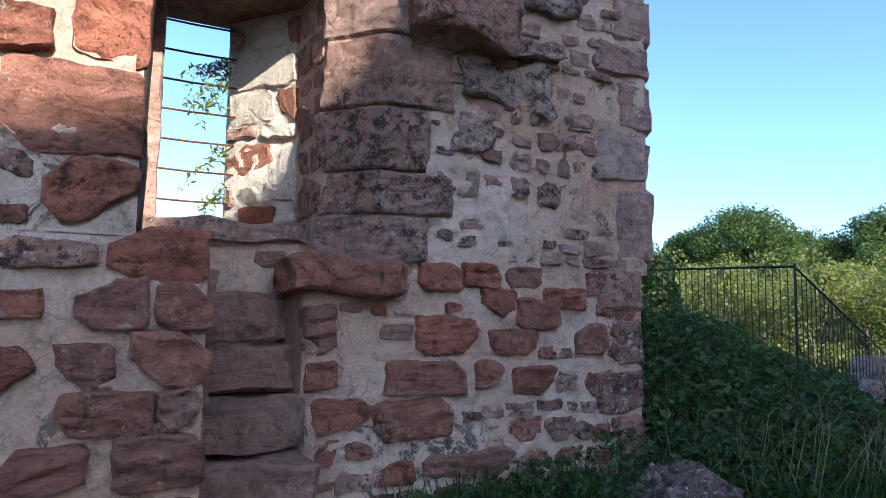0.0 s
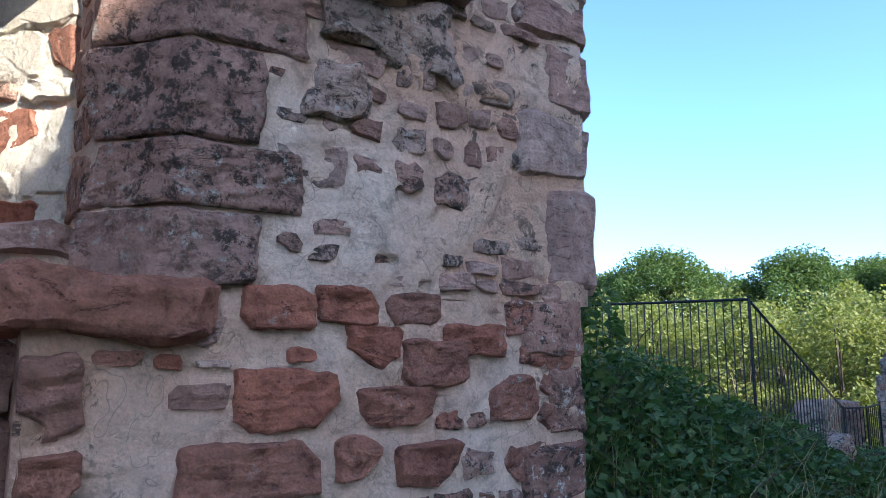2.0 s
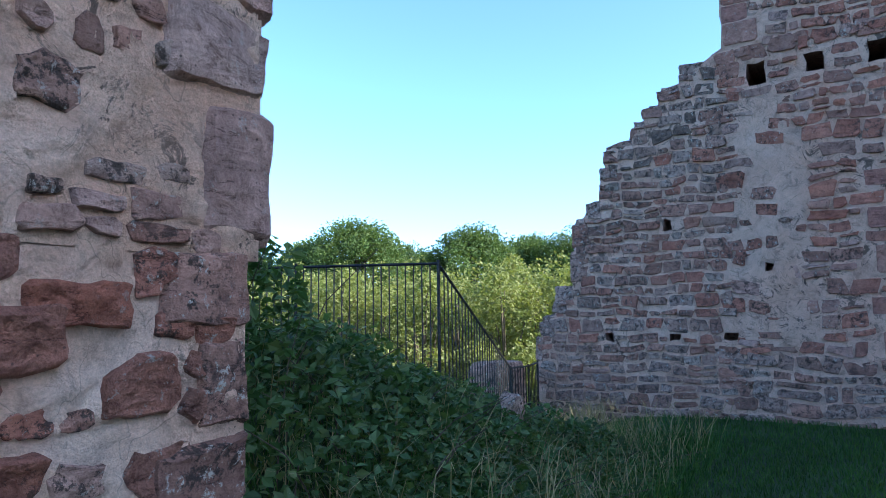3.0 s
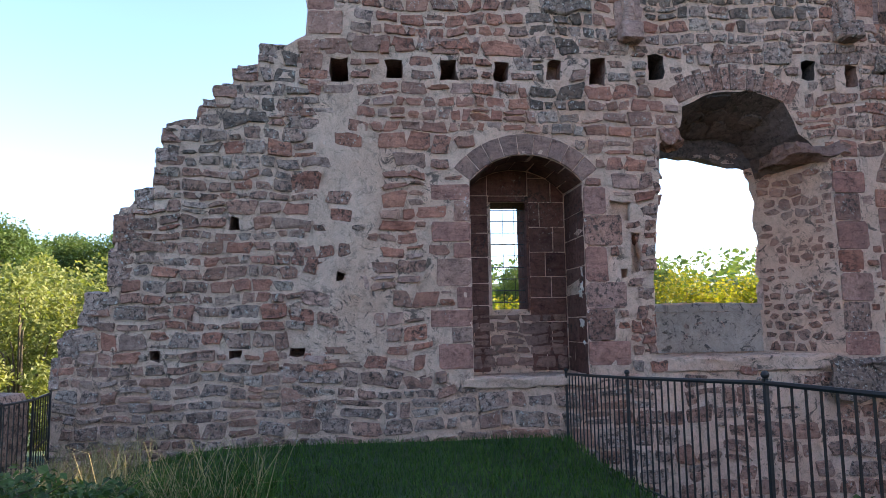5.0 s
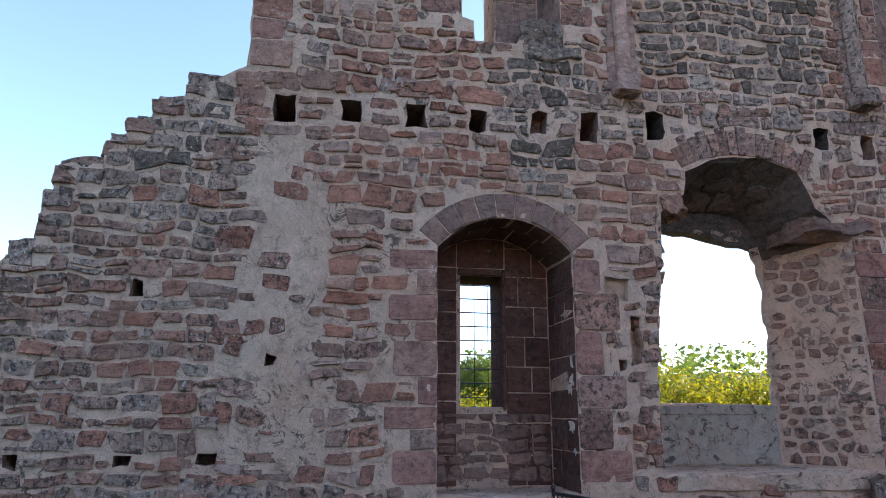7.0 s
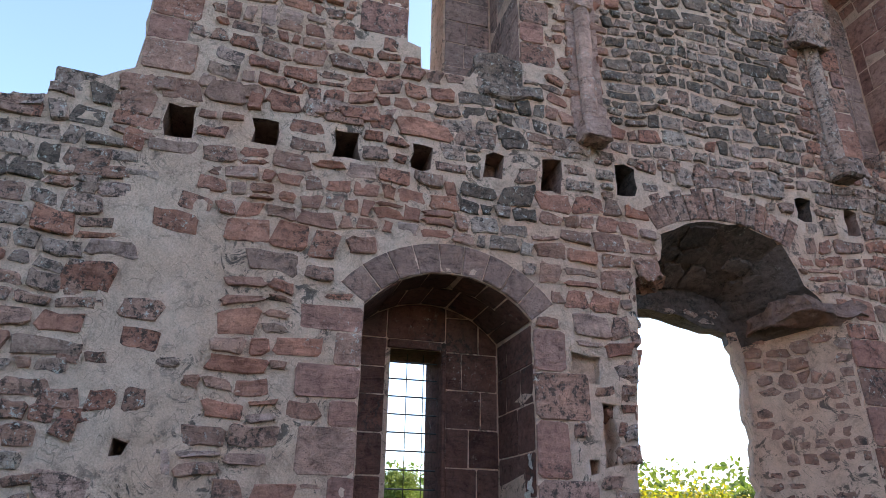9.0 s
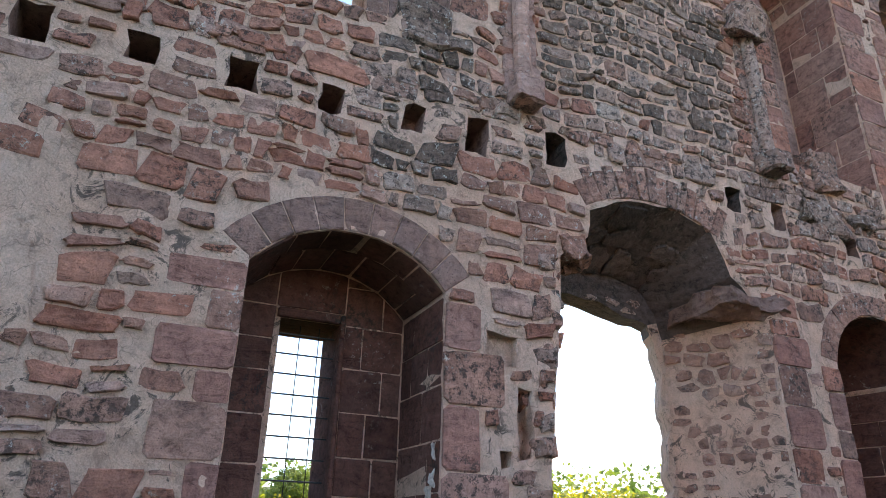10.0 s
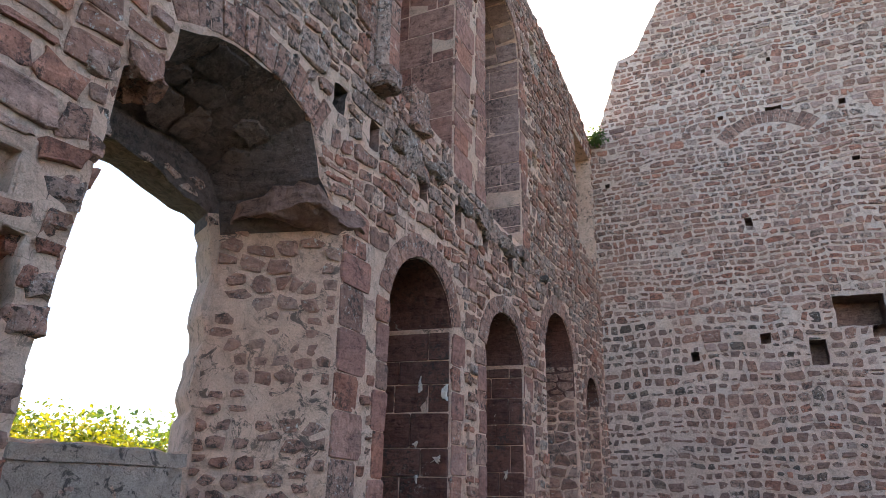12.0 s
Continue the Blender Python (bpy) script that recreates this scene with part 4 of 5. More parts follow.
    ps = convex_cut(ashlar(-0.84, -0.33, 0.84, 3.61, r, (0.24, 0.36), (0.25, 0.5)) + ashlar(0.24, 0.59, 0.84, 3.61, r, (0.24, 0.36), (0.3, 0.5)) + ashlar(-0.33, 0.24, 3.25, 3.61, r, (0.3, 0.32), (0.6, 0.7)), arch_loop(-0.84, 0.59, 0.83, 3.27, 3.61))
    lay(wall, back(0.85), ps, ashlar_shaded, r, (0.003, 0.012), 40, False, "back_stone")
    low = within(rounded(coursed(-0.84, 0.59, 0.86, 1.6, r, (0.13, 0.2), (0.2, 0.4), 0.02, 0.02), r), -0.82, 0.57, 0.86, 1.6)
    lay(wall, back(0.85), low, ashlar_brown, r, (0.012, 0.03), 30, False, "back_stone", "back_stones")
    part("slit_frame", box_bm(X_EAST + 0.80, X_EAST + 0.9, -0.325, -0.285, 1.66, 3.24, 0.01), ashlar_shaded, wall)
    part("slit_frame", box_bm(X_EAST + 0.80, X_EAST + 0.9, -0.28, 0.23, 3.165, 3.24, 0.01), ashlar_shaded, wall)

    def soffit(u0, u1, spring, crown, depth, drop, mat, hs, ws, broken=False):
        """Stones on the underside of an arch."""
        c, w, rise = (u0 + u1) / 2, abs(u1 - u0) / 2, crown - spring
        rad = (w * w + rise * rise) / (2 * rise)
        half = math.asin(min(1.0, w / rad))
        def place(s, a, d):
            k = s / rad
            return (X_EAST + a, c + (rad + d) * math.sin(k), crown - rad + (rad + d) * math.cos(k) - drop * a / depth)
        ps = ashlar(-half * rad, half * rad, 0.02, depth - 0.01, r, hs, ws)
        if broken:
            ps = [p for p in rounded(ps, r, 0.03, 12) if r.random() < 0.6]
        lay(wall, place, ps, mat, r, (0.003, 0.014), 20, False, "soffit_stone", "soffit_stones")

    soffit(-0.85, 0.6, 3.28, 3.63, 0.85, 0.0, ashlar_shaded, (0.3, 0.5), (0.2, 0.3))
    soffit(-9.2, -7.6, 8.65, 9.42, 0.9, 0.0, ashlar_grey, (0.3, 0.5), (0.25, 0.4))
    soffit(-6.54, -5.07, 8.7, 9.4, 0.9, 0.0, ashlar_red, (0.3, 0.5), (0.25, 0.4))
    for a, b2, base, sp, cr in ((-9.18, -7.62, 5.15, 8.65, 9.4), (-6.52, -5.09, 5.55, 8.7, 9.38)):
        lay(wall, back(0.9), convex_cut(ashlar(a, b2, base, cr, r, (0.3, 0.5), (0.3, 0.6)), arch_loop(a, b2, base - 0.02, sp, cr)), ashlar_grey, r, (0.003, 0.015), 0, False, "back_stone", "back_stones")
    soffit(-3.72, -2.24, 4.3, 4.49, 0.88, 0.40, stone_soot_shade, (0.15, 0.3), (0.2, 0.4), True)
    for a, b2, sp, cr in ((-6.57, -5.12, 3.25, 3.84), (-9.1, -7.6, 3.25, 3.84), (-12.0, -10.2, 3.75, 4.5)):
        soffit(a, b2, sp, cr, 0.9, 0.0, ashlar_shaded, (0.3, 0.5), (0.2, 0.3))
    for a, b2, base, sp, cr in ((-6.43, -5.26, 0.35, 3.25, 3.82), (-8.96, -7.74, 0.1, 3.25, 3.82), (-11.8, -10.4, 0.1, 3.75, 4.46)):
        lay(wall, back(0.95), convex_cut(ashlar(a, b2, base, cr, r, (0.2, 0.4), (0.25, 0.5)), arch_loop(a, b2, base - 0.05, sp, cr)), ashlar_shaded, r, (0.003, 0.02), 12, False, "back_stone", "back_stones")
    ps = keep(courses(-3.72, -2.0, 1.04, 4.1, r, (0.1, 0.2), (0.12, 0.3), 0.06, 0.0), [(-3.72, 1.04), (-3.72, 3.7), (-3.4, 4.0), (-2.4, 4.0), (-2.02, 3.6), (-2.0, 1.04)], [[(u * 1.0, v) for u, v in gap]])
    lay(wall, back(0.9), [p for p in ps if r.random() < 0.7], stone_grey, r, (0.004, 0.02), 20, True, "back_stone", "parapet_stones")
    skin(wall, back(0.9), [(-3.72, 1.04), (-2.0, 1.04), (-2.03, 1.63), (-3.69, 1.63)], [], 0.035, 0.045, 0.02, mortar_grey, 41)
    # loose stones of the broken stepped edge
    for i, ((a, c), (b2, d)) in enumerate(zip(stair[1:-2], stair[2:-1])):
        if b2 - a > 0.08:
            part("edge_stone", rock_bm(X_EAST - 0.015, X_EAST + 0.8, a - 0.04, b2 + 0.015, min(c, d) - 0.1, max(c, d) + 0.015, 120 + i, 0.05, 3), stone_grey, wall)
        else:
            part("edge_stone", rock_bm(X_EAST - 0.02, X_EAST + 0.7, a - 0.2, max(a, b2) + 0.025, d + 0.02, c - 0.02, 150 + i, 0.05, 3), stone_brown if i % 2 else stone_grey, wall)
    for i in range(16):
        v = 1.1 + i * 0.17
        e = -1.72 - 0.16 * ease(1.8, 3.4, v)
        part("edge_stone", rock_bm(X_EAST - 0.02 * r.random(), X_EAST + 0.45, e - 0.035 * r.random(), e + 0.08 + 0.14 * r.random(), v, v + 0.15, 200 + i, 0.07, 3), (stone_brown, stone_grey, stone_red)[i % 3], wall)
    # sill of the broken window and its projecting lintel slab
    part("window_sill", rock_bm(X_EAST + 0.86, X_EAST + 1.42, -3.75, -2.0, 1.60, 1.72, 3, 0.03), mortar_grey, wall, "worn grey cement-capped sill")
    part("lintel_slab", rock_bm(X_EAST - 0.05, X_EAST + 0.9, -4.6, -3.72, 3.64, 3.82, 6, 0.09, 8), ashlar_brown, wall, "broken projecting lintel slab")
    part("springer_stone", rock_bm(X_EAST - 0.03, X_EAST + 0.35, -2.24, -1.92, 3.8, 4.06, 8, 0.1, 5), stone_brown, wall, "knocked-off springer stone")
    # remnants of render and white limewash
    skin(wall, east, rough([(1.72, 1.0), (2.6, 1.1), (2.61, 2.2), (2.58, 4.15), (1.85, 4.1), (1.75, 2.4)], 0.2, 0.05, 77), [h for h in openings if 1.5 < h[0][0] < 2.8], 0.04, 0.034, 0.016, mortar, 21)
    for depth, u_rev, v0, v1, count in ((0.22, -0.85, 1.2, 2.2, 7), (0.6, -6.53, 1.2, 2.9, 9), (0.5, -9.06, 1.0, 2.6, 4)):
        for i in range(count):
            a, v = r.uniform(0.03, depth), r.uniform(v0, v1)
            lay(wall, lambda q, w, d, u_rev=u_rev: (X_EAST + q, u_rev - d, w), [rough_block(a, a + r.uniform(0.03, 0.08), v, v + r.uniform(0.04, 0.13), r, 0.045)], lime_white, r, (0.024, 0.03), 1, False, "limewash_patch")
    # ledge of the lost floor
    for i in range(22):
        u = -4.9 - i * 0.28 - 0.1 * r.random()
        if r.random() < 0.35:
            continue
        part("ledge_stone", rock_bm(X_EAST - 0.02 - 0.09 * r.random(), X_EAST + 0.2, u - 0.2 - 0.15 * r.random(), u, 4.72 + 0.14 * r.random(), 4.9 + 0.22 * r.random(), 20 + i, 0.09, 3), stone_grey if i % 3 else stone_black, wall)
    part("ledge_stone", rock_bm(X_EAST - 0.10, X_EAST + 0.25, -5.7, -5.3, 5.25, 5.75, 51, 0.07, 3), stone_grey, wall)
    part("broken_sill", rock_bm(X_EAST - 0.05, X_EAST + 0.4, -0.84, -0.36, 5.5, 6.02, 52, 0.07, 3), stone_black, wall)
    # foot ledge under the niches
    part("foot_ledge", rock_bm(X_EAST - 0.06, X_EAST + 0.2, -0.95, 0.75, 0.72, 0.84, 12, 0.04, 6), mortar, wall)
    part("foot_ledge", rock_bm(X_EAST - 0.05, X_EAST + 0.3, -4.3, -1.7, 0.84, 1.02, 13, 0.04, 8), mortar, wall)
    part("foot_ledge", rock_bm(X_EAST - 0.22, X_EAST + 0.1, -5.3, -4.0, 0.5, 0.95, 14, 0.14), stone_black, wall)

    # two wall shafts on corbels
    for u, z0, z1, mat in ((-1.55, 5.32, 7.05, stone_pale), (-4.62, 5.42, 7.3, stone_grey)):
        V, F = rod([(X_EAST - 0.06, u, z0), (X_EAST - 0.06, u + 0.01, (z0 + z1) / 2), (X_EAST - 0.05, u, z1)], 0.085, 10)
        shaft = mesh_object("wall_shaft", V, F, mat, wall, False, "broken engaged shaft on a corbel")
        part("corbel", rock_bm(X_EAST - 0.24, X_EAST + 0.12, u - 0.15, u + 0.15, z0 - 0.2, z0 + 0.03, 300 + int(z0 * 10), 0.04, 3), mat, shaft)
        part("backing_stone", box_bm(X_EAST - 0.03, X_EAST + 0.1, u - 0.18, u + 0.18, z0 - 0.05, z1, 0.01), mat, shaft)
    part("shaft_capital", rock_bm(X_EAST - 0.22, X_EAST + 0.1, -4.85, -4.35, 7.0, 7.45, 61, 0.1, 3), stone_grey, wall)
    part("shaft_head", rock_bm(X_EAST - 0.16, X_EAST + 0.05, -1.66, -1.44, 6.8, 7.1, 62, 0.05, 3), stone_pale, wall)

    # iron grid of the slit window
    grid = tagged(new("window_grille"), "black iron grille of thin bars in a slit window", "grille")
    grid.location = (X_EAST + 1.0, -0.04, 1.68)
    for i in range(9):
        V, F = rod([(0, -0.26, 0.1 + i * 0.162), (0, 0.26, 0.1 + i * 0.162)], 0.007, 5)
        mesh_object("bar", V, F, iron, grid)
    for u in (-0.12, 0.04):
        V, F = rod([(0.012, u, 0), (0.012, u, 1.48)], 0.004, 5)
        mesh_object("bar", V, F, iron, grid)


build_east_wall()


# ---- the tall end wall ----
def build_south_wall():
    r = random.Random(23)
    # unseen stretch below x 3.6 added, its top shaped to shade the near wall
    outline = [(0.0, -1.6), (0.0, 11.4), (0.8, 11.25), (1.84, 11.5), (2.5, 12.2), (3.0, 12.4), (3.25, 12.9), (3.6, 14.6), (8.5, 14.6), (9.1, 13.5), (9.88, 12.05), (10.28, 11.95), (10.6, 10.85), (10.9, 9.9), (11.3, 9.6), (12.5, 9.6), (12.5, -1.6)]
    outer = rough(outline, 0.2, 0.03, 8)
    holes = []
    for u, v, w, h, d in ((6.95, 9.7, 0.34, 0.2, 0.4), (5.61, 9.61, 0.14, 0.14, 0.3), (8.05, 9.75, 0.1, 0.12, 0.3), (8.3, 11.1, 0.09, 0.09, 0.3), (6.87, 11.04, 0.08, 0.08, 0.3), (5.58, 8.21, 0.16, 0.1, 0.3), (7.78, 7.11, 0.14, 0.18, 0.3), (9.16, 4.25, 0.16, 0.2, 0.4),
                          (7.79, 4.54, 0.2, 0.22, 0.4), (6.86, 4.2, 0.3, 0.5, 0.5), (6.05, 4.98, 0.86, 0.62, 0.7), (10.75, 8.5, 0.1, 0.12, 0.3), (5.7, 4.55, 0.4, 0.25, 0.35), (4.5, 6.4, 0.2, 0.2, 0.3)):
        lp = rough([(u - w / 2, v - h / 2), (u - w / 2, v + h / 2), (u + w / 2, v + h / 2), (u + w / 2, v - h / 2)], 0.15, 0.015, int(u * 100))
        holes.append((lp, lp, d, None))
    wall = wall_body("wall_south", south, outer, holes, 1.5, mortar_pale)
    tagged(wall, "tall ruined end wall of coursed sandstone rubble", "wall")
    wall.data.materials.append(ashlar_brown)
    # holes turned brown inside, shade painted over the pale mortar
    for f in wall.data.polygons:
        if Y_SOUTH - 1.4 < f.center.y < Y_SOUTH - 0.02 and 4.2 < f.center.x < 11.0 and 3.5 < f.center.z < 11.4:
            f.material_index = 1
    relief = voussoirs(6.35, 7.95, 9.05, 9.42, 0.32, 17, r, 0.12)
    lay(wall, south, relief, stone_brown, r, (0.005, 0.02), 17, False, "voussoir")
    shut = [h[0] for h in holes] + relief
    polys = rounded(coursed(3.6, 11.1, 0.0, 5.2, r, (0.13, 0.26), (0.14, 0.34), 0.05, 0.1) + coursed(3.6, 11.1, 5.2, 14.5, r, (0.11, 0.2), (0.14, 0.36), 0.034, 0.08), r, 0.018, 8)
    items = []
    for p in keep(polys, outer, shut):
        u, v = centre(p)
        n = noise.noise((u * 0.4, v * 0.4, 9))
        k = r.random() - 0.3 * n + 0.15 * (v < 4.4)
        mat = stone_brown if k < 0.5 else stone_pale if k < 0.72 else stone_red if k < 0.9 else stone_grey
        if v < 5.0 and r.random() < 0.75:
            mat = (stone_brown, ashlar_brown, stone_black, ashlar_brown)[int(4 * r.random())]
        items.append((p, mat))
    lay_mixed(wall, south, items, r, (0.012, 0.03), 300, (8.5, 4.0))
    skin(wall, south, [(4.0, -0.5)] + [p for p in outer if p[0] > 4.0 and p[1] > 0] + [(11.1, 0.0), (11.1, -0.5)], shut, 0.05, 0.016, 0.007, mortar_pale, 5, [it[0] for it in items])


build_south_wall()


def build_west_wall():
    """Never seen, behind the walk: a plain low wall added to close the yard."""
    outline = rough([(-15.5, -1.6), (-15.5, 2.5), (-9.0, 2.7), (-2.0, 2.5), (2.69, 2.6), (2.69, -1.6)], 0.4, 0.04, 12)
    tagged(wall_body("wall_west", lambda u, v, d: (-9.0 - d, u, v), outline, [], 0.6, mortar), "plain low wall, unseen, added to close the courtyard", "wall")


build_west_wall()


# ---- the near wall with the stepped window ----
def prism(name, plan, z0, z1, material, parent=None, label=""):
    bm = bmesh.new()
    lo, hi = [bm.verts.new((x, y, z0)) for x, y in plan], [bm.verts.new((x, y, z1)) for x, y in plan]
    n = len(plan)
    for i in range(n):
        bm.faces.new((lo[i], lo[(i + 1) % n], hi[(i + 1) % n], hi[i]))
    bm.faces.new(hi)
    bm.faces.new(lo[::-1])
    return part(name, bm, material, parent, label)


def build_north_wall():
    r = random.Random(31)
    wall = tagged(prism("wall_north", [(0.94, 3.32), (3.2, 3.32), (3.2, 4.6), (0.94, 4.6)], -0.6, 1.72, mortar_near), "thick near wall of coarse sandstone and pink mortar", "wall", kind="structure")
    prism("upper_masonry", [(1.36, 3.32), (3.26, 3.32), (3.26, 4.6), (0.74, 4.6), (0.74, 4.48), (1.08, 4.04), (1.12, 3.6)], 1.724, 6.0, mortar_near, wall)
    prism("left_masonry", [(-9.6, 2.7), (0.39, 2.7), (0.39, 4.6), (-9.6, 4.6)], -0.6, 1.74, mortar_near, wall)
    prism("left_upper_masonry", [(-9.6, 2.7), (0.13, 2.7), (0.2, 3.9), (0.27, 4.6), (-9.6, 4.6)], 1.744, 6.0, mortar_near, wall)
    prism("under_sill_masonry", [(0.3, 3.86), (1.15, 3.86), (1.15, 4.6), (0.3, 4.6)], -0.6, 1.90, mortar_near, wall)
    prism("window_head", [(0.15, 3.5), (1.12, 3.5), (1.12, 4.598), (0.15, 4.598)], 3.36, 5.9, ashlar_brown, wall)
    part("window_sill", rock_bm(0.2, 1.12, 3.8, 4.62, 1.84, 1.97, 2, 0.05, 5), stone_pale, wall, "worn hollowed stone sill")
    for i, (top, y0) in enumerate(((1.55, 3.62), (1.30, 3.42), (1.05, 3.2), (0.80, 2.98), (0.55, 2.78))):
        part("step", rock_bm(0.35, 0.955 - 0.03 * (i == 0), y0, 3.9, top - 0.245, top, 70 + i, 0.035, 6), ashlar_brown, wall, "worn brown sandstone step")
    part("seat_slab", rock_bm(0.86, 1.46, 3.17, 3.75, 1.565, 1.73, 77, 0.06, 8), stone_near, wall, "projecting cracked red slab")

    # corner blocks of the embrasure: dressed stones with a chamfered edge
    z = 1.73
    for i, h in enumerate((0.26, 0.24, 0.36, 0.4, 0.42)):
        bm = bmesh.new()
        plan = [(1.075 + 0.02 * (i % 2), 3.6), (1.345, 3.28 - 0.012 * (i % 2)), (1.62 + 0.16 * (i % 2), 3.28), (1.62 + 0.16 * (i % 2), 3.5), (1.3, 3.8)]
        lo, hi = [bm.verts.new((x, y, z + 0.008)) for x, y in plan], [bm.verts.new((x, y, z + h - 0.008)) for x, y in plan]
        for k in range(5):
            bm.faces.new((lo[k], lo[(k + 1) % 5], hi[(k + 1) % 5], hi[k]))
        bm.faces.new(hi)
        bm.faces.new(lo[::-1])
        bmesh.ops.bevel(bm, geom=bm.edges[:], offset=0.012, segments=1, affect="EDGES")
        bmesh.ops.subdivide_edges(bm, edges=bm.edges[:], cuts=9, use_grid_fill=True)
        for v in bm.verts:
            q = v.co * 5
            v.co += Vector((noise.noise(q), noise.noise(q + Vector((9, 0, 0))), 0.4 * noise.noise(q + Vector((0, 9, 0))))) * 0.03
            q = Vector((v.co.x * 16, v.co.y * 16, v.co.z * 34))
            v.co += Vector((noise.noise(q), noise.noise(q + Vector((9, 0, 0))), 0)) * 0.016
        part("corner_stone", bm, stone_corner, wall)
        z += h
    # rough projecting stones above, and the end quoins
    for x0, x1, y0, z0, z1, s, mat in ((1.47, 2.13, 3.06, 2.97, 3.42, 1, stone_brown), (2.08, 2.5, 3.2, 3.0, 3.11, 2, stone_grey), (1.84, 2.46, 3.27, 2.68, 2.96, 3, stone_grey), (2.08, 2.62, 3.26, 3.36, 3.6, 4, stone_grey), (1.8, 2.02, 3.28, 2.42, 2.62, 5, stone_grey)):
        part("projecting_stone", rock_bm(x0, x1, y0, 3.5, z0, z1, 80 + s, 0.09, 7), mat, wall, "rough broken projecting stone", True)
    z = -0.2
    for i, h in enumerate((0.4, 0.3, 0.34, 0.28, 0.34, 0.31, 0.54, 0.34, 0.38, 0.24, 0.36, 0.4)):
        out = 3.2 if z < 1.7 else 3.285
        w = (0.22 if z < 1.7 else 0.3) + 0.16 * (i % 2)
        part("quoin", rock_bm(out - w, out + 0.03, 3.29, 3.9, z + 0.01, z + h - 0.01, 90 + i, 0.035, 5), stone_pale if z > 1.7 else stone_brown, wall)
        z += h

    # face of the right part
    right = [(0.99, 0.0), (3.18, 0.0), (3.22, 3.9), (1.62, 3.9), (1.62, 1.74), (0.99, 1.5)]
    blocks = [(1.57, 1.93, 1.23, 1.45), (2.03, 2.35, 1.23, 1.37), (2.23, 2.52, 1.37, 1.55), (1.98, 2.19, 1.45, 1.6), (1.58, 1.84, 1.6, 1.73), (1.86, 2.08, 1.62, 1.75), (1.39, 1.87, 1.02, 1.2), (1.32, 1.8, 0.79, 1.0),
              (0.99, 1.34, 0.86, 1.03), (0.95, 1.1, 1.24, 1.52), (0.97, 1.11, 1.08, 1.21), (1.62, 2.17, 0.58, 0.7), (2.14, 2.38, 1.62, 1.73), (2.42, 2.72, 1.5, 1.62), (2.66, 2.9, 1.22, 1.4), (2.2, 2.46, 1.0, 1.15), (1.95, 2.1, 1.05, 1.19)]
    polys = [broken_block(a - 0.02, b + 0.02, c - 0.014, d + 0.014, r) for a, b, c, d in blocks]
    taken = [[(a - 0.012, c - 0.012), (a - 0.012, d + 0.012), (b + 0.012, d + 0.012), (b + 0.012, c - 0.012)] for a, b, c, d in blocks]
    fill = keep(rounded(coursed(0.98, 3.0, 0.1, 1.78, r, (0.1, 0.2), (0.14, 0.34), 0.03, 0.1) + coursed(1.66, 2.85, 1.8, 3.9, r, (0.08, 0.2), (0.12, 0.3), 0.05, 0.08), r, 0.024, 12), right, taken)
    lay(wall, north, polys, stone_near, r, (0.03, 0.06), 99, False, shape=worn_shape)
    mats = (stone_near, stone_red, stone_brown, stone_pale)
    items = [(p, mats[int(4 * r.random())] if centre(p)[1] < 1.8 else (stone_pale, stone_pale, stone_brown, stone_grey)[int(4 * r.random())]) for p in fill if r.random() < (0.97 if centre(p)[1] < 1.8 else 0.95)]
    lay_mixed(wall, north, items, r, (0.008, 0.034), 200, (2, 1.2), False, shape=worn_shape)

    skin(wall, north, [(0.96, -0.2), (3.16, -0.2), (3.17, 1.7), (3.24, 1.75), (3.24, 4.0), (1.6, 4.0), (1.6, 1.74), (0.96, 1.6)], [], 0.018, 0.042, 0.008, mortar_near, 7, polys + [it[0] for it in items])
    # face of the left part
    def left(u, v, d):
        return (u, 2.7 + d, v)
    blocks = [(0.05, 0.4, 1.58, 1.77), (-0.04, 0.19, 1.41, 1.58), (0.22, 0.41, 1.4, 1.57), (0.13, 0.41, 1.2, 1.39), (-0.1, 0.08, 1.18, 1.36), (-0.09, 0.22, 1.03, 1.17), (0.24, 0.37, 1.04, 1.18), (-0.16, 0.135, 1.79, 2.02), (-0.32, 0.135, 2.04, 2.36),
              (-0.11, 0.14, 2.38, 2.7), (-0.36, -0.17, 2.37, 2.52), (0.1, 0.4, 0.83, 1.02), (-0.25, 0.02, 0.85, 0.99), (-0.4, -0.17, 1.2, 1.34), (-0.4, 0.06, 0.55, 0.8), (0.1, 0.4, 0.5, 0.8), (-0.45, -0.14, 1.45, 1.53)]
    polys = [broken_block(a - 0.02, b + 0.012, c - 0.018, d + 0.018, r) for a, b, c, d in blocks]
    taken = [[(a - 0.012, c - 0.012), (a - 0.012, d + 0.012), (b + 0.012, d + 0.012), (b + 0.012, c - 0.012)] for a, b, c, d in blocks]
    lay(wall, left, polys, stone_near, r, (0.03, 0.065), 99, False, shape=worn_shape)
    fill = keep(rounded(coursed(-2.6, 0.4, 0.0, 3.8, r, (0.12, 0.22), (0.18, 0.4), 0.03, 0.06), r, 0.026, 12), [(-4, 0), (0.36, 0), (0.36, 1.72), (0.1, 1.76), (0.1, 3.8), (-4, 3.8)], taken)
    items = [(p, mats[int(4 * r.random())]) for p in fill if r.random() < 0.88]
    lay_mixed(wall, left, items, r, (0.008, 0.034), 100, (0, 1.5), False, shape=worn_shape)
    skin(wall, left, [(-2.6, -0.2), (0.37, -0.2), (0.37, 1.72), (0.11, 1.75), (0.11, 4.0), (-2.6, 4.0)], [], 0.018, 0.042, 0.008, mortar_near, 8, polys + [it[0] for it in items])

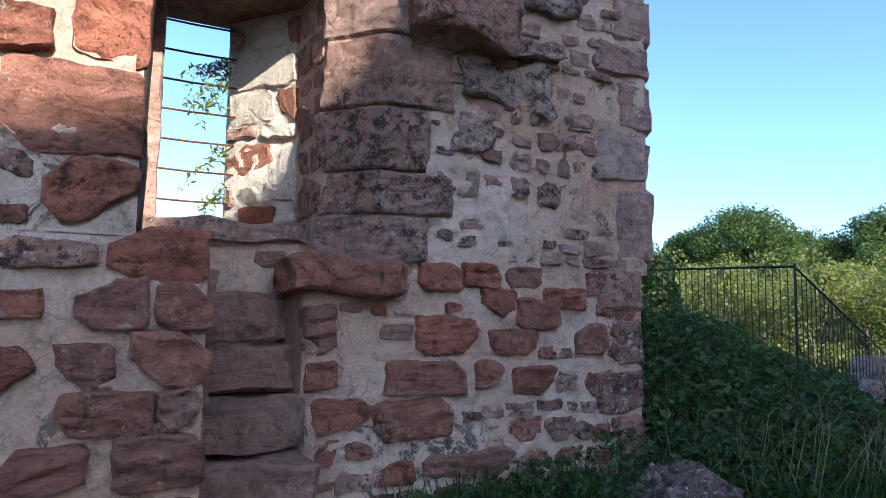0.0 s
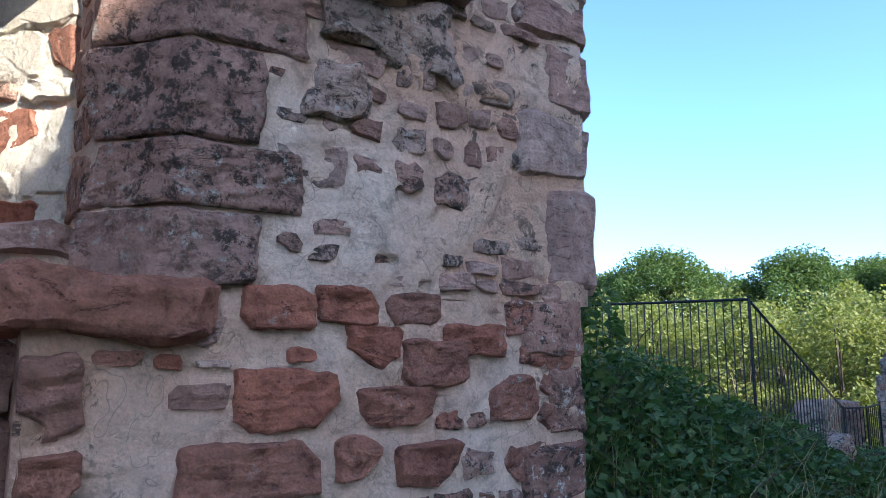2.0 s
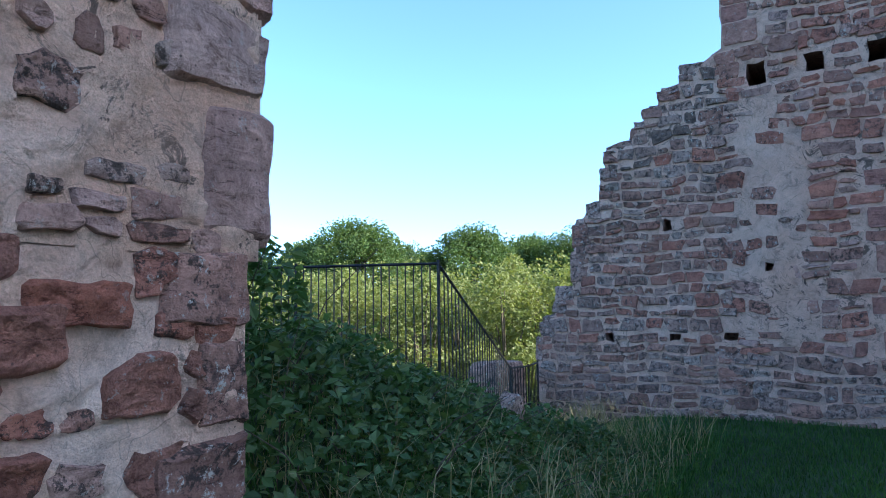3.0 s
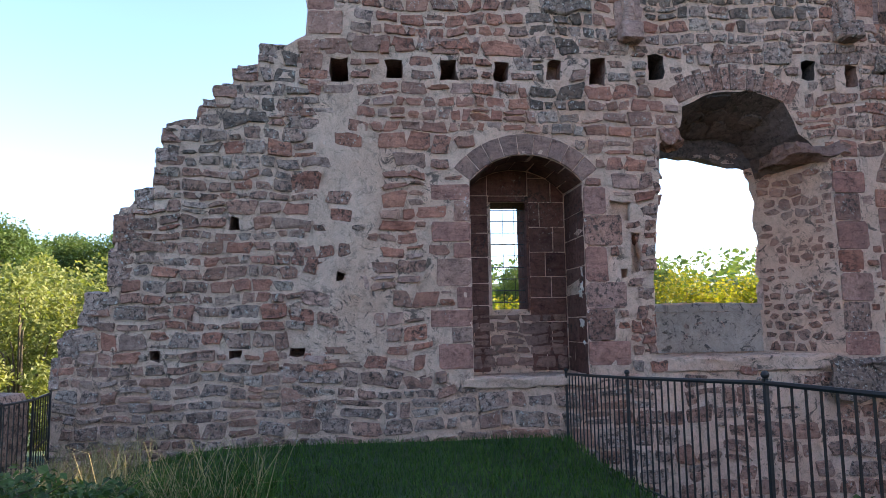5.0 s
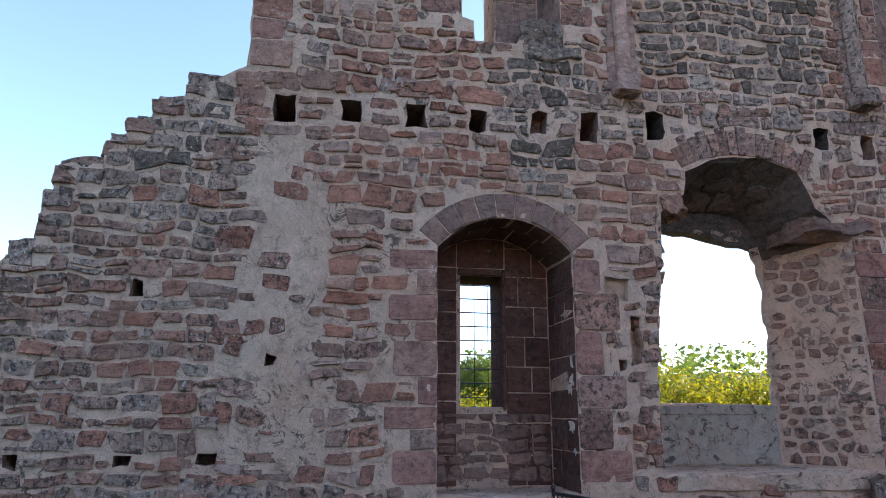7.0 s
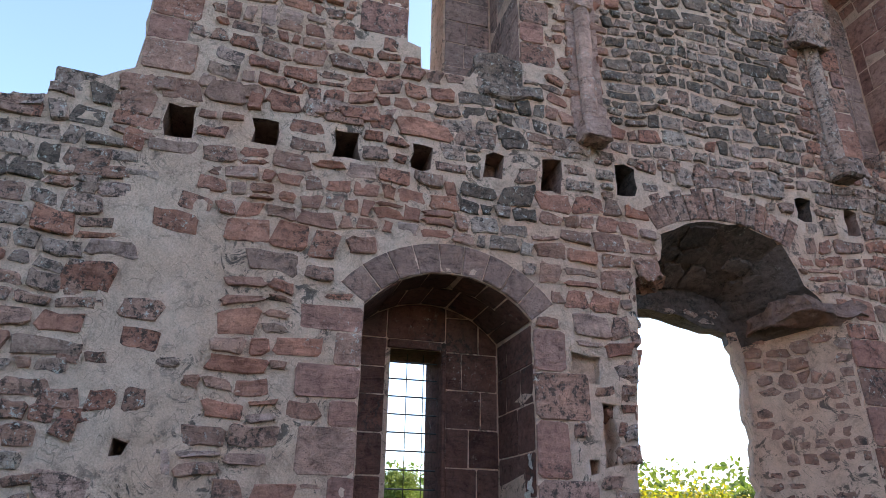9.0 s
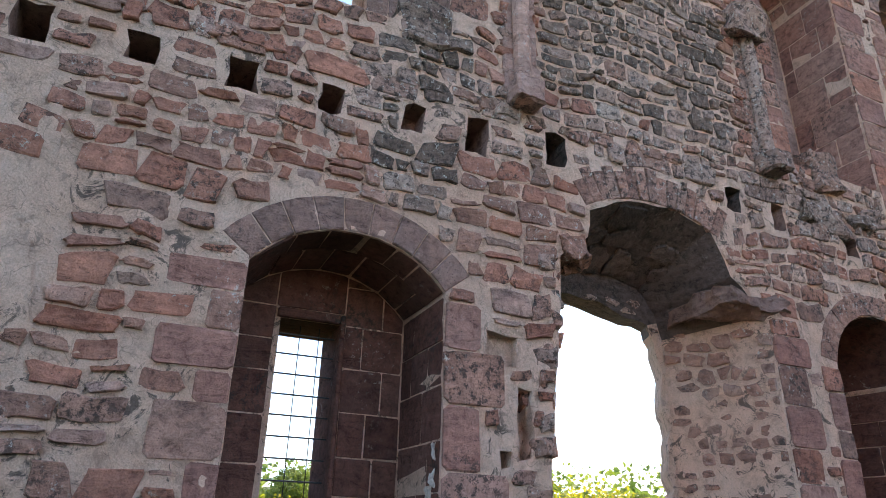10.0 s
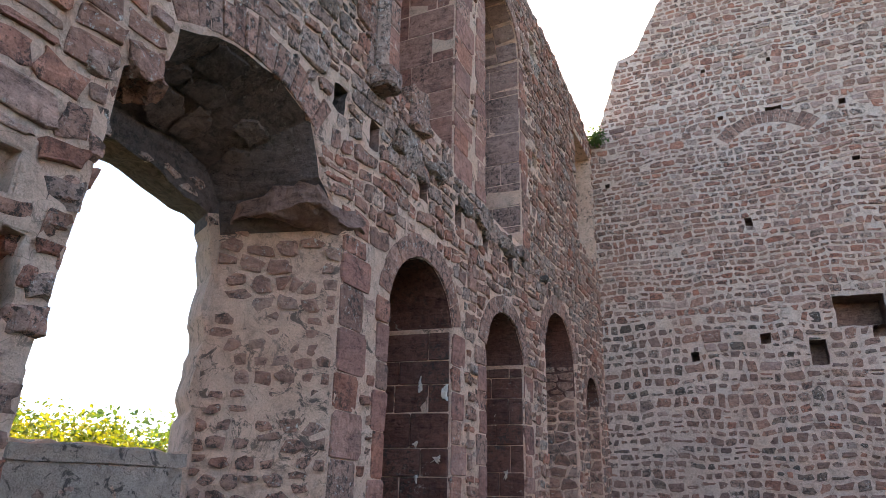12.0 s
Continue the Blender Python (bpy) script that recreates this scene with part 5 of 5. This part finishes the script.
    # stones of the splayed reveal
    def splay(a, v, d):
        k = Vector((0.34, -0.44)).normalized()
        n = Vector((k.y, -k.x))
        return (0.74 + k.x * a - n.x * d, 4.48 + k.y * a - n.y * d, v)
    ps = within(rounded(coursed(0.0, 0.56, 1.98, 3.4, r, (0.12, 0.27), (0.22, 0.45), 0.03, 0.04), r, 0.02, 12), 0.01, 0.55, 1.98, 3.36)
    skin(wall, splay, [(0.0, 1.96), (0.56, 1.96), (0.56, 3.36), (0.0, 3.36)], [], 0.02, 0.03, 0.012, lime_white, 15)
    lay_mixed(wall, splay, [(p, (lime_white, stone_near, lime_white, stone_pale, lime_white)[i % 5]) for i, p in enumerate(ps)], r, (0.022, 0.05), 40, (0, 2), False, "reveal_stone")
    # left reveal, its deep shade put in as near-black stone, and the cheek beside the steps
    lay(wall, lambda a, v, d: (0.13 + 0.058 * a - d, 2.7 + a, v), ashlar(0.0, 1.46, 1.78, 3.7, r, (0.3, 0.5), (0.5, 0.9), 0.004), stone_soot_shade, r, (0.01, 0.02), 40, False, "reveal_stone")
    lay(wall, lambda a, v, d: (0.39 - d, 2.7 + a, v), rounded(ashlar(0.02, 1.15, 0.4, 1.72, r, (0.2, 0.3), (0.25, 0.5), 0.03), r, 0.02, 12), stone_near, r, (0.01, 0.03), 40, False, "cheek_stone")
    lay(wall, lambda a, v, d: (1.08 + 0.09 * a + d, 4.04 - a, v), rounded(ashlar(0.02, 0.42, 1.98, 3.3, r, (0.14, 0.3), (0.2, 0.4), 0.04), r, 0.02, 12), stone_brown, r, (0.006, 0.02), 20, False, "reveal_stone")
    ps = keep(courses(0.4, 1.1, 1.57, 1.86, r, (0.13, 0.16), (0.15, 0.3), 0.02, 0.0), [(0.4, 1.56), (1.1, 1.56), (1.1, 1.86), (0.4, 1.86)], [])
    lay(wall, lambda u, v, d: (u, 3.86 + d, v), ps, stone_pale, r, (0.004, 0.02), 20, True, "stone")
    # window frame and bars
    part("window_jamb", rock_bm(0.19, 0.31, 4.2, 4.5, 1.9, 3.4, 66, 0.03, 4), stone_pale, wall)
    bars = tagged(new("window_bars"), "rusty horizontal iron bars across the window", "window bars")
    bars.location = (0.5, 4.42, 2.0)
    for i in range(7):
        V, F = rod([(-0.27, 0, 0.14 + i * 0.19), (0.0, 0, 0.135 + i * 0.19), (0.3, 0, 0.14 + i * 0.19)], 0.007, 6)
        mesh_object("bar", V, F, rusty, bars)
    # sprig that grows in the window
    plant = tagged(new("window_plant"), "thin green plant hanging in the window opening", "plant")
    plant.location = (0.72, 4.36, 2.0)
    pr = random.Random(5)
    cs, stems = [], []
    for i in range(13):
        p = Vector((0.0, 0, pr.uniform(0.15, 1.05)))
        pts = [p.copy()]
        d = Vector((-pr.uniform(0.2, 0.6), pr.uniform(-0.3, 0.1), pr.uniform(-0.1, 0.5)))
        for k in range(7):
            p = p + d * 0.07
            d.z -= 0.16
            pts.append(p.copy())
            for q in range(5):
                cs.append(p + Vector((pr.uniform(-0.03, 0.03), pr.uniform(-0.03, 0.03), pr.uniform(-0.03, 0.03))))
        V, F = rod(pts, 0.003, 4, 0.4)
        mesh_object("stem", V, F, leaf_lit, plant)
    leaf_object("foliage", cs, [pr.uniform(0.01, 0.02) for _ in cs], leaf_lit, 3, plant, 0.3, 3.4)


build_north_wall()


# ---- railings ----
def railing(name, label, posts, tops, height, gap=0.125, skip=0, bar=0.0085, half=0.014):
    """Iron railing: square posts with knobs, two rails and round bars."""
    fence = tagged(new(name), label, "railing", "iron railings")
    fence.location = (posts[0][0], posts[0][1], tops[0] - height)
    o = Vector(fence.location)
    for i, ((x, y), z) in enumerate(zip(posts, tops)):
        if i < skip:
            continue
        post = part("post", box_bm(x - o.x - half, x - o.x + half, y - o.y - half, y - o.y + half, z - height - o.z - 0.3, z - o.z + 0.03, 0.004), iron, fence)
        if half < 0.012:
            continue
        bm = bmesh.new()
        bmesh.ops.create_uvsphere(bm, u_segments=10, v_segments=6, radius=0.026, matrix=Matrix.Translation((x - o.x, y - o.y, z - o.z + 0.05)))
        part("knob", bm, iron, post, smooth=True)
    for (a, za), (b, zb) in zip(zip(posts, tops), zip(posts[1:], tops[1:])):
        A, B = Vector((*a, za)) - o, Vector((*b, zb)) - o
        for dz, rad in ((0, 1.2 * half), (-height + 0.1, 0.8 * half)):
            V, F = rod([A + Vector((0, 0, dz)), B + Vector((0, 0, dz))], rad, 6)
            mesh_object("rail", V, F, iron, fence)
        n = max(2, round((Vector(a) - Vector(b)).length / gap))
        for i in range(1, n):
            p = A.lerp(B, i / n)
            V, F = rod([p, p + Vector((0, 0, -height + 0.06))], bar, 5)
            mesh_object("bar", V, F, iron, fence)
    return fence


railing("iron_railing", "black iron railing along the sunken strip below the windows", [(11.06, -0.54), (9.03, -0.54), (6.79, -0.55), (4.5, -0.56), (2.4, -0.57)], [0.86, 0.98, 1.13, 1.2, 1.22], 1.05)
railing("iron_railing", "black iron railing on the overgrown bank", [(5.45, 6.6), (5.75, 5.45), (6.11, 4.24)], [1.96, 1.95, 1.94], 1.1, 0.07, 0, 0.006, 0.011)
railing("iron_railing", "sloping black iron handrail beside the descending steps", [(6.16, 4.255), (9.5, 5.2)], [1.92, 0.83], 1.0, 0.13, 1, 0.006, 0.011)
railing("iron_railing", "low black iron railing at the broken wall end", [(9.5, 5.22), (10.3, 5.3), (11.0, 5.45)], [0.83, 0.8, 0.8], 0.95, 0.11, 1, 0.006, 0.011)


# ---- plants ----
def mound(n, seed, x0, x1, y0, y1, top):
    """Points of a bush whose height over the ground follows top(x, y)."""
    r = random.Random(seed)
    out = []
    while len(out) < n:
        x, y = r.uniform(x0, x1), r.uniform(y0, y1)
        h = top(x, y)
        if h < 0.05:
            continue
        h *= 0.8 + 0.45 * noise.noise((x * 2.2, y * 2.2, seed))
        k = 1 - r.random() ** 2 * 0.9
        out.append((x, y, ground_z(x, y) + h * k + r.uniform(-0.03, 0.03)))
    return out


def bramble_top(x, y):
    a = (0.42 + 0.95 * ease(4.6, 3.9, x)) * ease(3.1, 3.6, x) * (1 - ease(5.2, 7.6, x)) * ease(3.0, 4.0, y) * (1 - ease(5.6, 6.4, y))
    b = 0.5 * ease(3.2, 3.5, x) * (1 - ease(7.5, 8.6, x)) * ease(2.7, 3.6, y) * (1 - ease(4.8, 5.6, y))
    return max(a, b)


def build_plants():
    r = random.Random(77)
    bush = tagged(new("bramble_bush"), "dense dark green brambles and weeds on the bank", "bush")
    bush.location = (5.0, 4.0, ground_z(5, 4))
    o = Vector(bush.location)
    pts = mound(30000, 1, 3.2, 8.6, 2.6, 6.4, bramble_top)
    leaf_object("foliage", [Vector(p) - o for p in pts], [r.uniform(0.018, 0.055) for _ in pts], leaf_dark, 1, bush, 0.6, 1.5)
    pts = mound(5000, 2, 3.2, 8.6, 2.6, 6.4, lambda x, y: bramble_top(x, y) * 1.05)
    leaf_object("pale_foliage", [Vector(p) - o for p in pts], [r.uniform(0.025, 0.065) for _ in pts], leaf_tree, 2, bush, 0.6, 1.5)
    pts = mound(3000, 4, 3.2, 8.2, 2.6, 6.0, lambda x, y: bramble_top(x, y) * 1.08)
    leaf_object("large_foliage", [Vector(p) - o for p in pts], [r.uniform(0.045, 0.075) for _ in pts], leaf_tree, 6, bush, 0.9, 1.25)
    V, F = [], []
    for i in range(140):
        x, y = r.uniform(3.3, 8.0), r.uniform(2.8, 5.8)
        h = bramble_top(x, y) + 0.15
        z = ground_z(x, y)
        dx, dy = r.uniform(-0.5, 0.5), r.uniform(-0.5, 0.3)
        p = [(x + dx * k * k - o.x, y + dy * k * k - o.y, z + h * (k - 0.25 * k * k) - o.z) for k in (0, 0.33, 0.66, 1.0)]
        v, f = rod(p, 0.006, 4, 0.3)
        F += [tuple(len(V) + q for q in t) for t in f]
        V += v
    tagged(mesh_object("undergrowth", V, F, bark, bush), kind="stuff")

    def blades(name, label, n, seed, area, h0, h1, width, material, lean, where=None):
        rr = np.random.RandomState(seed)
        V, F = [], []
        made = 0
        while made < n:
            x, y = rr.uniform(area[0], area[1]), rr.uniform(area[2], area[3])
            if where and not where(x, y):
                continue
            z = ground_z(x, y) - 0.01
            h = rr.uniform(h0, h1)
            a = rr.uniform(0, 6.283)
            b = rr.uniform(0, 6.283)
            l = h * lean * rr.uniform(0.2, 1)
            wx, wy = math.cos(a) * width, math.sin(a) * width
            lx, ly = math.cos(b) * l, math.sin(b) * l
            i = len(V)
            V += [(x - wx, y - wy, z), (x + wx, y + wy, z), (x + wx * 0.7 + lx * 0.35, y + wy * 0.7 + ly * 0.35, z + h * 0.55), (x - wx * 0.7 + lx * 0.35, y - wy * 0.7 + ly * 0.35, z + h * 0.55), (x + lx, y + ly, z + h * (1 - 0.3 * lean))]
            F += [(i, i + 1, i + 2, i + 3), (i + 3, i + 2, i + 4)]
            made += 1
        tagged(mesh_object(name, V, F, material), label, "grass", kind="stuff")

    blades("lawn_grass", "short dark green lawn grass in shade", 42000, 3, (3.0, 11.05, -0.55, 4.4), 0.04, 0.13, 0.0045, grass_green, 0.8, lambda x, y: y < 3.0 or x > 4.5)
    blades("tall_grass", "tall rough green grass at the bank's foot", 5000, 4, (1.4, 9.6, 2.6, 4.2), 0.15, 0.45, 0.005, grass_green, 1.1, lambda x, y: (y < 3.25 or x > 3.35) and y > 2.9 - 0.1 * x and not (x < 1.4))
    blades("dry_grass", "dry straw-coloured grass stalks among the weeds", 1500, 5, (3.3, 9.6, 2.7, 5.0), 0.3, 0.95, 0.003, straw, 1.2)
    blades("dry_grass", "dry brown weeds at the broken wall end", 900, 6, (8.6, 11.0, 4.3, 5.3), 0.2, 0.65, 0.004, straw, 0.7)
    blades("pit_grass", "rough grass and weeds below the window wall", 9000, 7, (3.0, 11.05, -7.0, -0.8), 0.1, 0.4, 0.006, grass_green, 1.0)

    # ivy and weeds at the wall foot
    ivy = tagged(new("ground_ivy"), "low ivy and nettles at the foot of the near wall", "weeds")
    ivy.location = (2.5, 3.1, ground_z(2.5, 3.1))
    o2 = Vector(ivy.location)
    pts = mound(3500, 8, 1.5, 3.9, 2.5, 3.31, lambda x, y: 0.32 * ease(1.5, 3.0, x) * ease(2.5, 3.2, y) + 0.06)
    leaf_object("foliage", [Vector(p) - o2 for p in pts], [r.uniform(0.02, 0.045) for _ in pts], leaf_dark, 9, ivy, 0.8, 1.3)
    for i in range(40):
        x, y = r.uniform(1.7, 3.8), r.uniform(2.7, 3.28)
        h = 0.3 * ease(1.5, 3.0, x) + 0.1
        V, F = rod([(x - o2.x, y - o2.y, ground_z(x, y) - o2.z), (x + 0.05 - o2.x, y - o2.y, ground_z(x, y) + 0.6 * h - o2.z), (x + r.uniform(-0.1, 0.15) - o2.x, y - 0.04 - o2.y, ground_z(x, y) + h - o2.z)], 0.004, 4, 0.4)
        mesh_object("stem", V, F, leaf_dark, ivy)
    weeds = tagged(new("pit_weeds"), "leafy weeds growing in the sunken strip", "weeds")
    weeds.location = (7.5, -2, ground_z(7.5, -2))
    o3 = Vector(weeds.location)
    pts = mound(7000, 12, 4.5, 10.9, -6.0, -0.8, lambda x, y: 0.75 * max(0, noise.noise((x * 0.7, y * 0.7, 4)) + 0.25) + 0.6 * ease(8, 6, x) * ease(-3.5, -1.5, y))
    leaf_object("foliage", [Vector(p) - o3 for p in pts], [r.uniform(0.03, 0.07) for _ in pts], leaf_dark, 13, weeds, 0.6, 1.5)
    tuft = tagged(new("wall_plant"), "small green tuft growing on the wall corner", "plant")
    tuft.location = (10.95, -14.5, 9.7)
    leaf_object("foliage", [(r.gauss(0, 0.12), r.gauss(0, 0.1), abs(r.gauss(0, 0.2)) - 0.1) for _ in range(400)], [r.uniform(0.03, 0.07) for _ in range(400)], leaf_tree, 31, tuft)
    V, F = rod([(0, 0, -0.15), (0.03, 0, 0.05), (0.02, 0.02, 0.25)], 0.012, 5, 0.4)
    mesh_object("stem", V, F, bark, tuft)
    # loose stones
    tagged(part("boulder", rock_bm(2.78, 3.3, 2.62, 3.05, 0.1, 0.56, 5, 0.12, 5), stone_black), "mossy dark boulder lying in the grass", "boulder")
    for i, (x, y, z, s) in enumerate(((6.6, 3.85, 0.85, 0.13), (7.15, 4.05, 0.6, 0.14))):
        tagged(part("loose_stone", rock_bm(x - s, x + s, y - s * 0.6, y + s * 0.6, ground_z(x, y) - 0.1, z, 40 + i, 0.08, 4), stone_grey), "upright weathered stone half hidden in weeds", "stone")
    tagged(part("coping_slab", rock_bm(9.75, 10.6, 5.45, 6.0, -0.3, 0.86, 47, 0.02, 4), stone_grey), "pale flat coping on a low wall stub", "stone")


build_plants()


# ---- trees ----
def tree(name, label, height, spread, crown_base, clumps, per, leaf, material, seed, clump_r=0.9):
    r = random.Random(seed)
    t = tagged(new(name), label, "tree", "trees")
    V, F = rod([(0, 0, -0.4), (0.05, 0.03, height * 0.25), (-0.06, 0.05, height * 0.5), (0.05, -0.04, height * 0.8)], height * 0.022, 8, 0.25)
    trunk = mesh_object("trunk", V, F, bark, t, True)
    cs, ss = [], []
    for i in range(clumps):
        a, k = r.uniform(0, 6.283), r.random() ** 0.36
        q = r.random()
        zz = crown_base + (height - crown_base) * q
        rad = spread * k * math.sqrt(max(0.05, 1 - (2 * q - 0.85) ** 2 / 1.35)) * r.uniform(0.8, 1.08)
        c = Vector((rad * math.cos(a), rad * math.sin(a), zz))
        cr = clump_r * r.uniform(0.6, 1.25)
        for _ in range(int(per * r.uniform(0.6, 1.3))):
            d = Vector((r.gauss(0, 1), r.gauss(0, 1), r.gauss(0, 0.75)))
            d = d.normalized() * r.random() ** 0.28
            cs.append(c + d * cr)
            ss.append(leaf * r.uniform(0.6, 1.3))
        if i % 4 == 0:
            V, F = rod([(0, 0, crown_base * 0.8 + height * 0.3 * q), c * 0.5 + Vector((0, 0, zz * 0.4)), c], height * 0.007, 5, 0.3)
            mesh_object("limb", V, F, bark, trunk, True)
    leaf_object("crown", cs, ss, material, seed, t, 0.4, 1.5)
    return t


def copies(protos, spots):
    r = random.Random(len(spots))
    used = set()
    for i, (yaw, dist, size) in enumerate(spots):
        p = protos[i % len(protos)]
        x, y = 6 + dist * math.sin(radians(-yaw)), 2 + dist * math.cos(radians(-yaw))
        m = pose(x, y, ground_z(x, y), 0, 0, r.uniform(0, 360))
        if p in used:
            t = copy_thing(p, m)
        else:
            t, _ = p, used.add(p)
        t.matrix_basis = m @ Matrix.Diagonal((size, size, size, 1))


oaks = [tree("oak_tree", "round-crowned green broadleaf tree on the far slope", 12.4, 5.6, 2.0, 110, 380, 0.17, leaf_tree, 100 + i, 1.5) for i in range(3)]
copies(oaks, [(-46, 68, 1.0), (-50, 64, 1.12), (-55, 78, 0.95), (-60.5, 66, 1.08), (-66, 76, 1.0), (-70, 72, 1.05), (-74, 70, 1.05), (-78, 76, 1.05), (-42, 74, 0.9), (-83, 80, 1.1), (-37, 76, 0.95), (-88, 78, 1.05), (-93, 84, 1.1),
              (-98, 76, 0.8), (-103, 84, 0.72), (-108, 78, 0.64), (-115, 86, 0.62), (-122, 80, 0.58), (-130, 86, 0.56)])
willows = [tree("willow_shrub", "sunlit pale green willow thicket", 8.0, 2.6, 0.8, 46, 200, 0.12, leaf_willow, 200 + i, 0.8) for i in range(2)]
copies(willows, [(-36, 26, 0.95), (-41, 30, 1.05), (-45, 25, 0.95), (-49, 29, 1.02), (-53, 24, 0.92), (-57, 28, 1.02), (-61, 24, 0.95), (-65, 28, 1.05), (-69, 25, 0.98), (-72, 30, 1.08), (-76, 26, 1.0), (-80, 30, 1.1), (-33, 30, 1.0), (-55, 34, 1.1), (-63, 35, 1.15), (-47, 36, 1.1)])
bushes = [tree("hazel_bush", "bright yellow-green hazel bush in full sun", 5.5, 1.8, 0.8, 95, 300, 0.05, leaf_lit, 300 + i, 0.5) for i in range(2)]
r_b = random.Random(9)
first = set()
for i in range(13):
    bx, by = 16.6 + r_b.uniform(-0.7, 1.2), 4.0 - i * 1.7
    m = pose(bx, by, ground_z(bx, by), 0, 0, r_b.uniform(0, 360))
    p = bushes[i % 2]
    t = copy_thing(p, m) if p in first else p
    first.add(p)
    s = r_b.uniform(0.92, 1.12)
    t.matrix_basis = m @ Matrix.Diagonal((s, s, s, 1))


# ---- far woods and the church ----
def build_far():
    r = np.random.RandomState(4)
    cs, ss = [], []
    for i in range(16000):
        a = radians(r.uniform(20, 160))
        d = r.uniform(84, 150)
        x, y = 6 + d * math.sin(a), 2 + d * math.cos(a)
        lump = 2.5 * noise.noise((x * 0.12, y * 0.12, 2))
        cs.append((x, y, ground_z(x, y) + r.uniform(0, 5.5) + lump))
        ss.append(r.uniform(0.5, 1.1))
    tagged(leaf_object("far_woods", cs, ss, leaf_tree, 5, None, 0.4, 1.4), "wooded hillside in the distance", "woods", kind="stuff")

    masonry = plain_material("pale_red_ashlar", (0.30, 0.175, 0.115), 0.9, 0, 1.2, 0.05, 0.35)
    slate = plain_material("slate", (0.07, 0.075, 0.085), 0.6, 0, 2.0, 0.02, 0.4)
    tower = tagged(new("church_tower"), "sunlit sandstone church tower with a slate spire", "church")
    tower.location = (-4.9, 76, -10.4)
    w = 2.5
    body = part("wall", box_bm(-w, w, -w, w, 0, 34, 0.05), masonry, tower)
    for z in (19.5, 26.0, 33.8):
        part("string_course", box_bm(-w - 0.2, w + 0.2, -w - 0.2, w + 0.2, z, z + 0.45, 0.06), masonry, tower)
    for z in (20.6, 28.4):
        frame_ob = part("window", box_bm(-0.8, 0.8, -w - 0.12, -w + 0.3, z, z + 3.4, 0.05), masonry, tower)
        for x in (-0.35, 0.35):
            for k in range(7):
                part("louvre", box_bm(x - 0.27, x + 0.27, -w - 0.2, -w - 0.13, z + 0.3 + k * 0.42, z + 0.55 + k * 0.42, 0.01), slate, frame_ob)
    bm = bmesh.new()
    for rad, z0, rad2, z1 in ((3.6, 34.3, 2.1, 35.9), (2.1, 35.9, 0.08, 43.4)):
        bmesh.ops.create_cone(bm, cap_ends=True, segments=8 if rad < 4 else 4, radius1=rad, radius2=rad2, depth=z1 - z0, matrix=Matrix.Translation((0, 0, (z0 + z1) / 2)) @ Matrix.Rotation(radians(45), 4, "Z"))
    part("spire", bm, slate, tower)
    V, F = rod([(0, 0, 43.3), (0, 0, 44.9)], 0.08, 6)
    cross = mesh_object("cross", V, F, iron, tower)
    part("cross_arm", box_bm(-0.5, 0.5, -0.05, 0.05, 44.2, 44.35, 0.01), iron, cross)
    house = tagged(new("house"), "house with a grey slate roof beside the church", "house")
    house.location = (3.2, 74, -8.5)
    part("wall", box_bm(-6, 6, -4, 4, 0, 11.5, 0.03), masonry, house)
    bm = bmesh.new()
    v = [bm.verts.new(p) for p in ((-6.4, -4.5, 11.5), (6.4, -4.5, 11.5), (6.4, 4.5, 11.5), (-6.4, 4.5, 11.5), (-6.4, 0, 16.0), (6.4, 0, 16.0))]
    for f in ((0, 1, 5, 4), (2, 3, 4, 5), (0, 4, 3), (1, 2, 5), (3, 2, 1, 0)):
        bm.faces.new([v[i] for i in f])
    part("roof", bm, slate, house)


build_far()
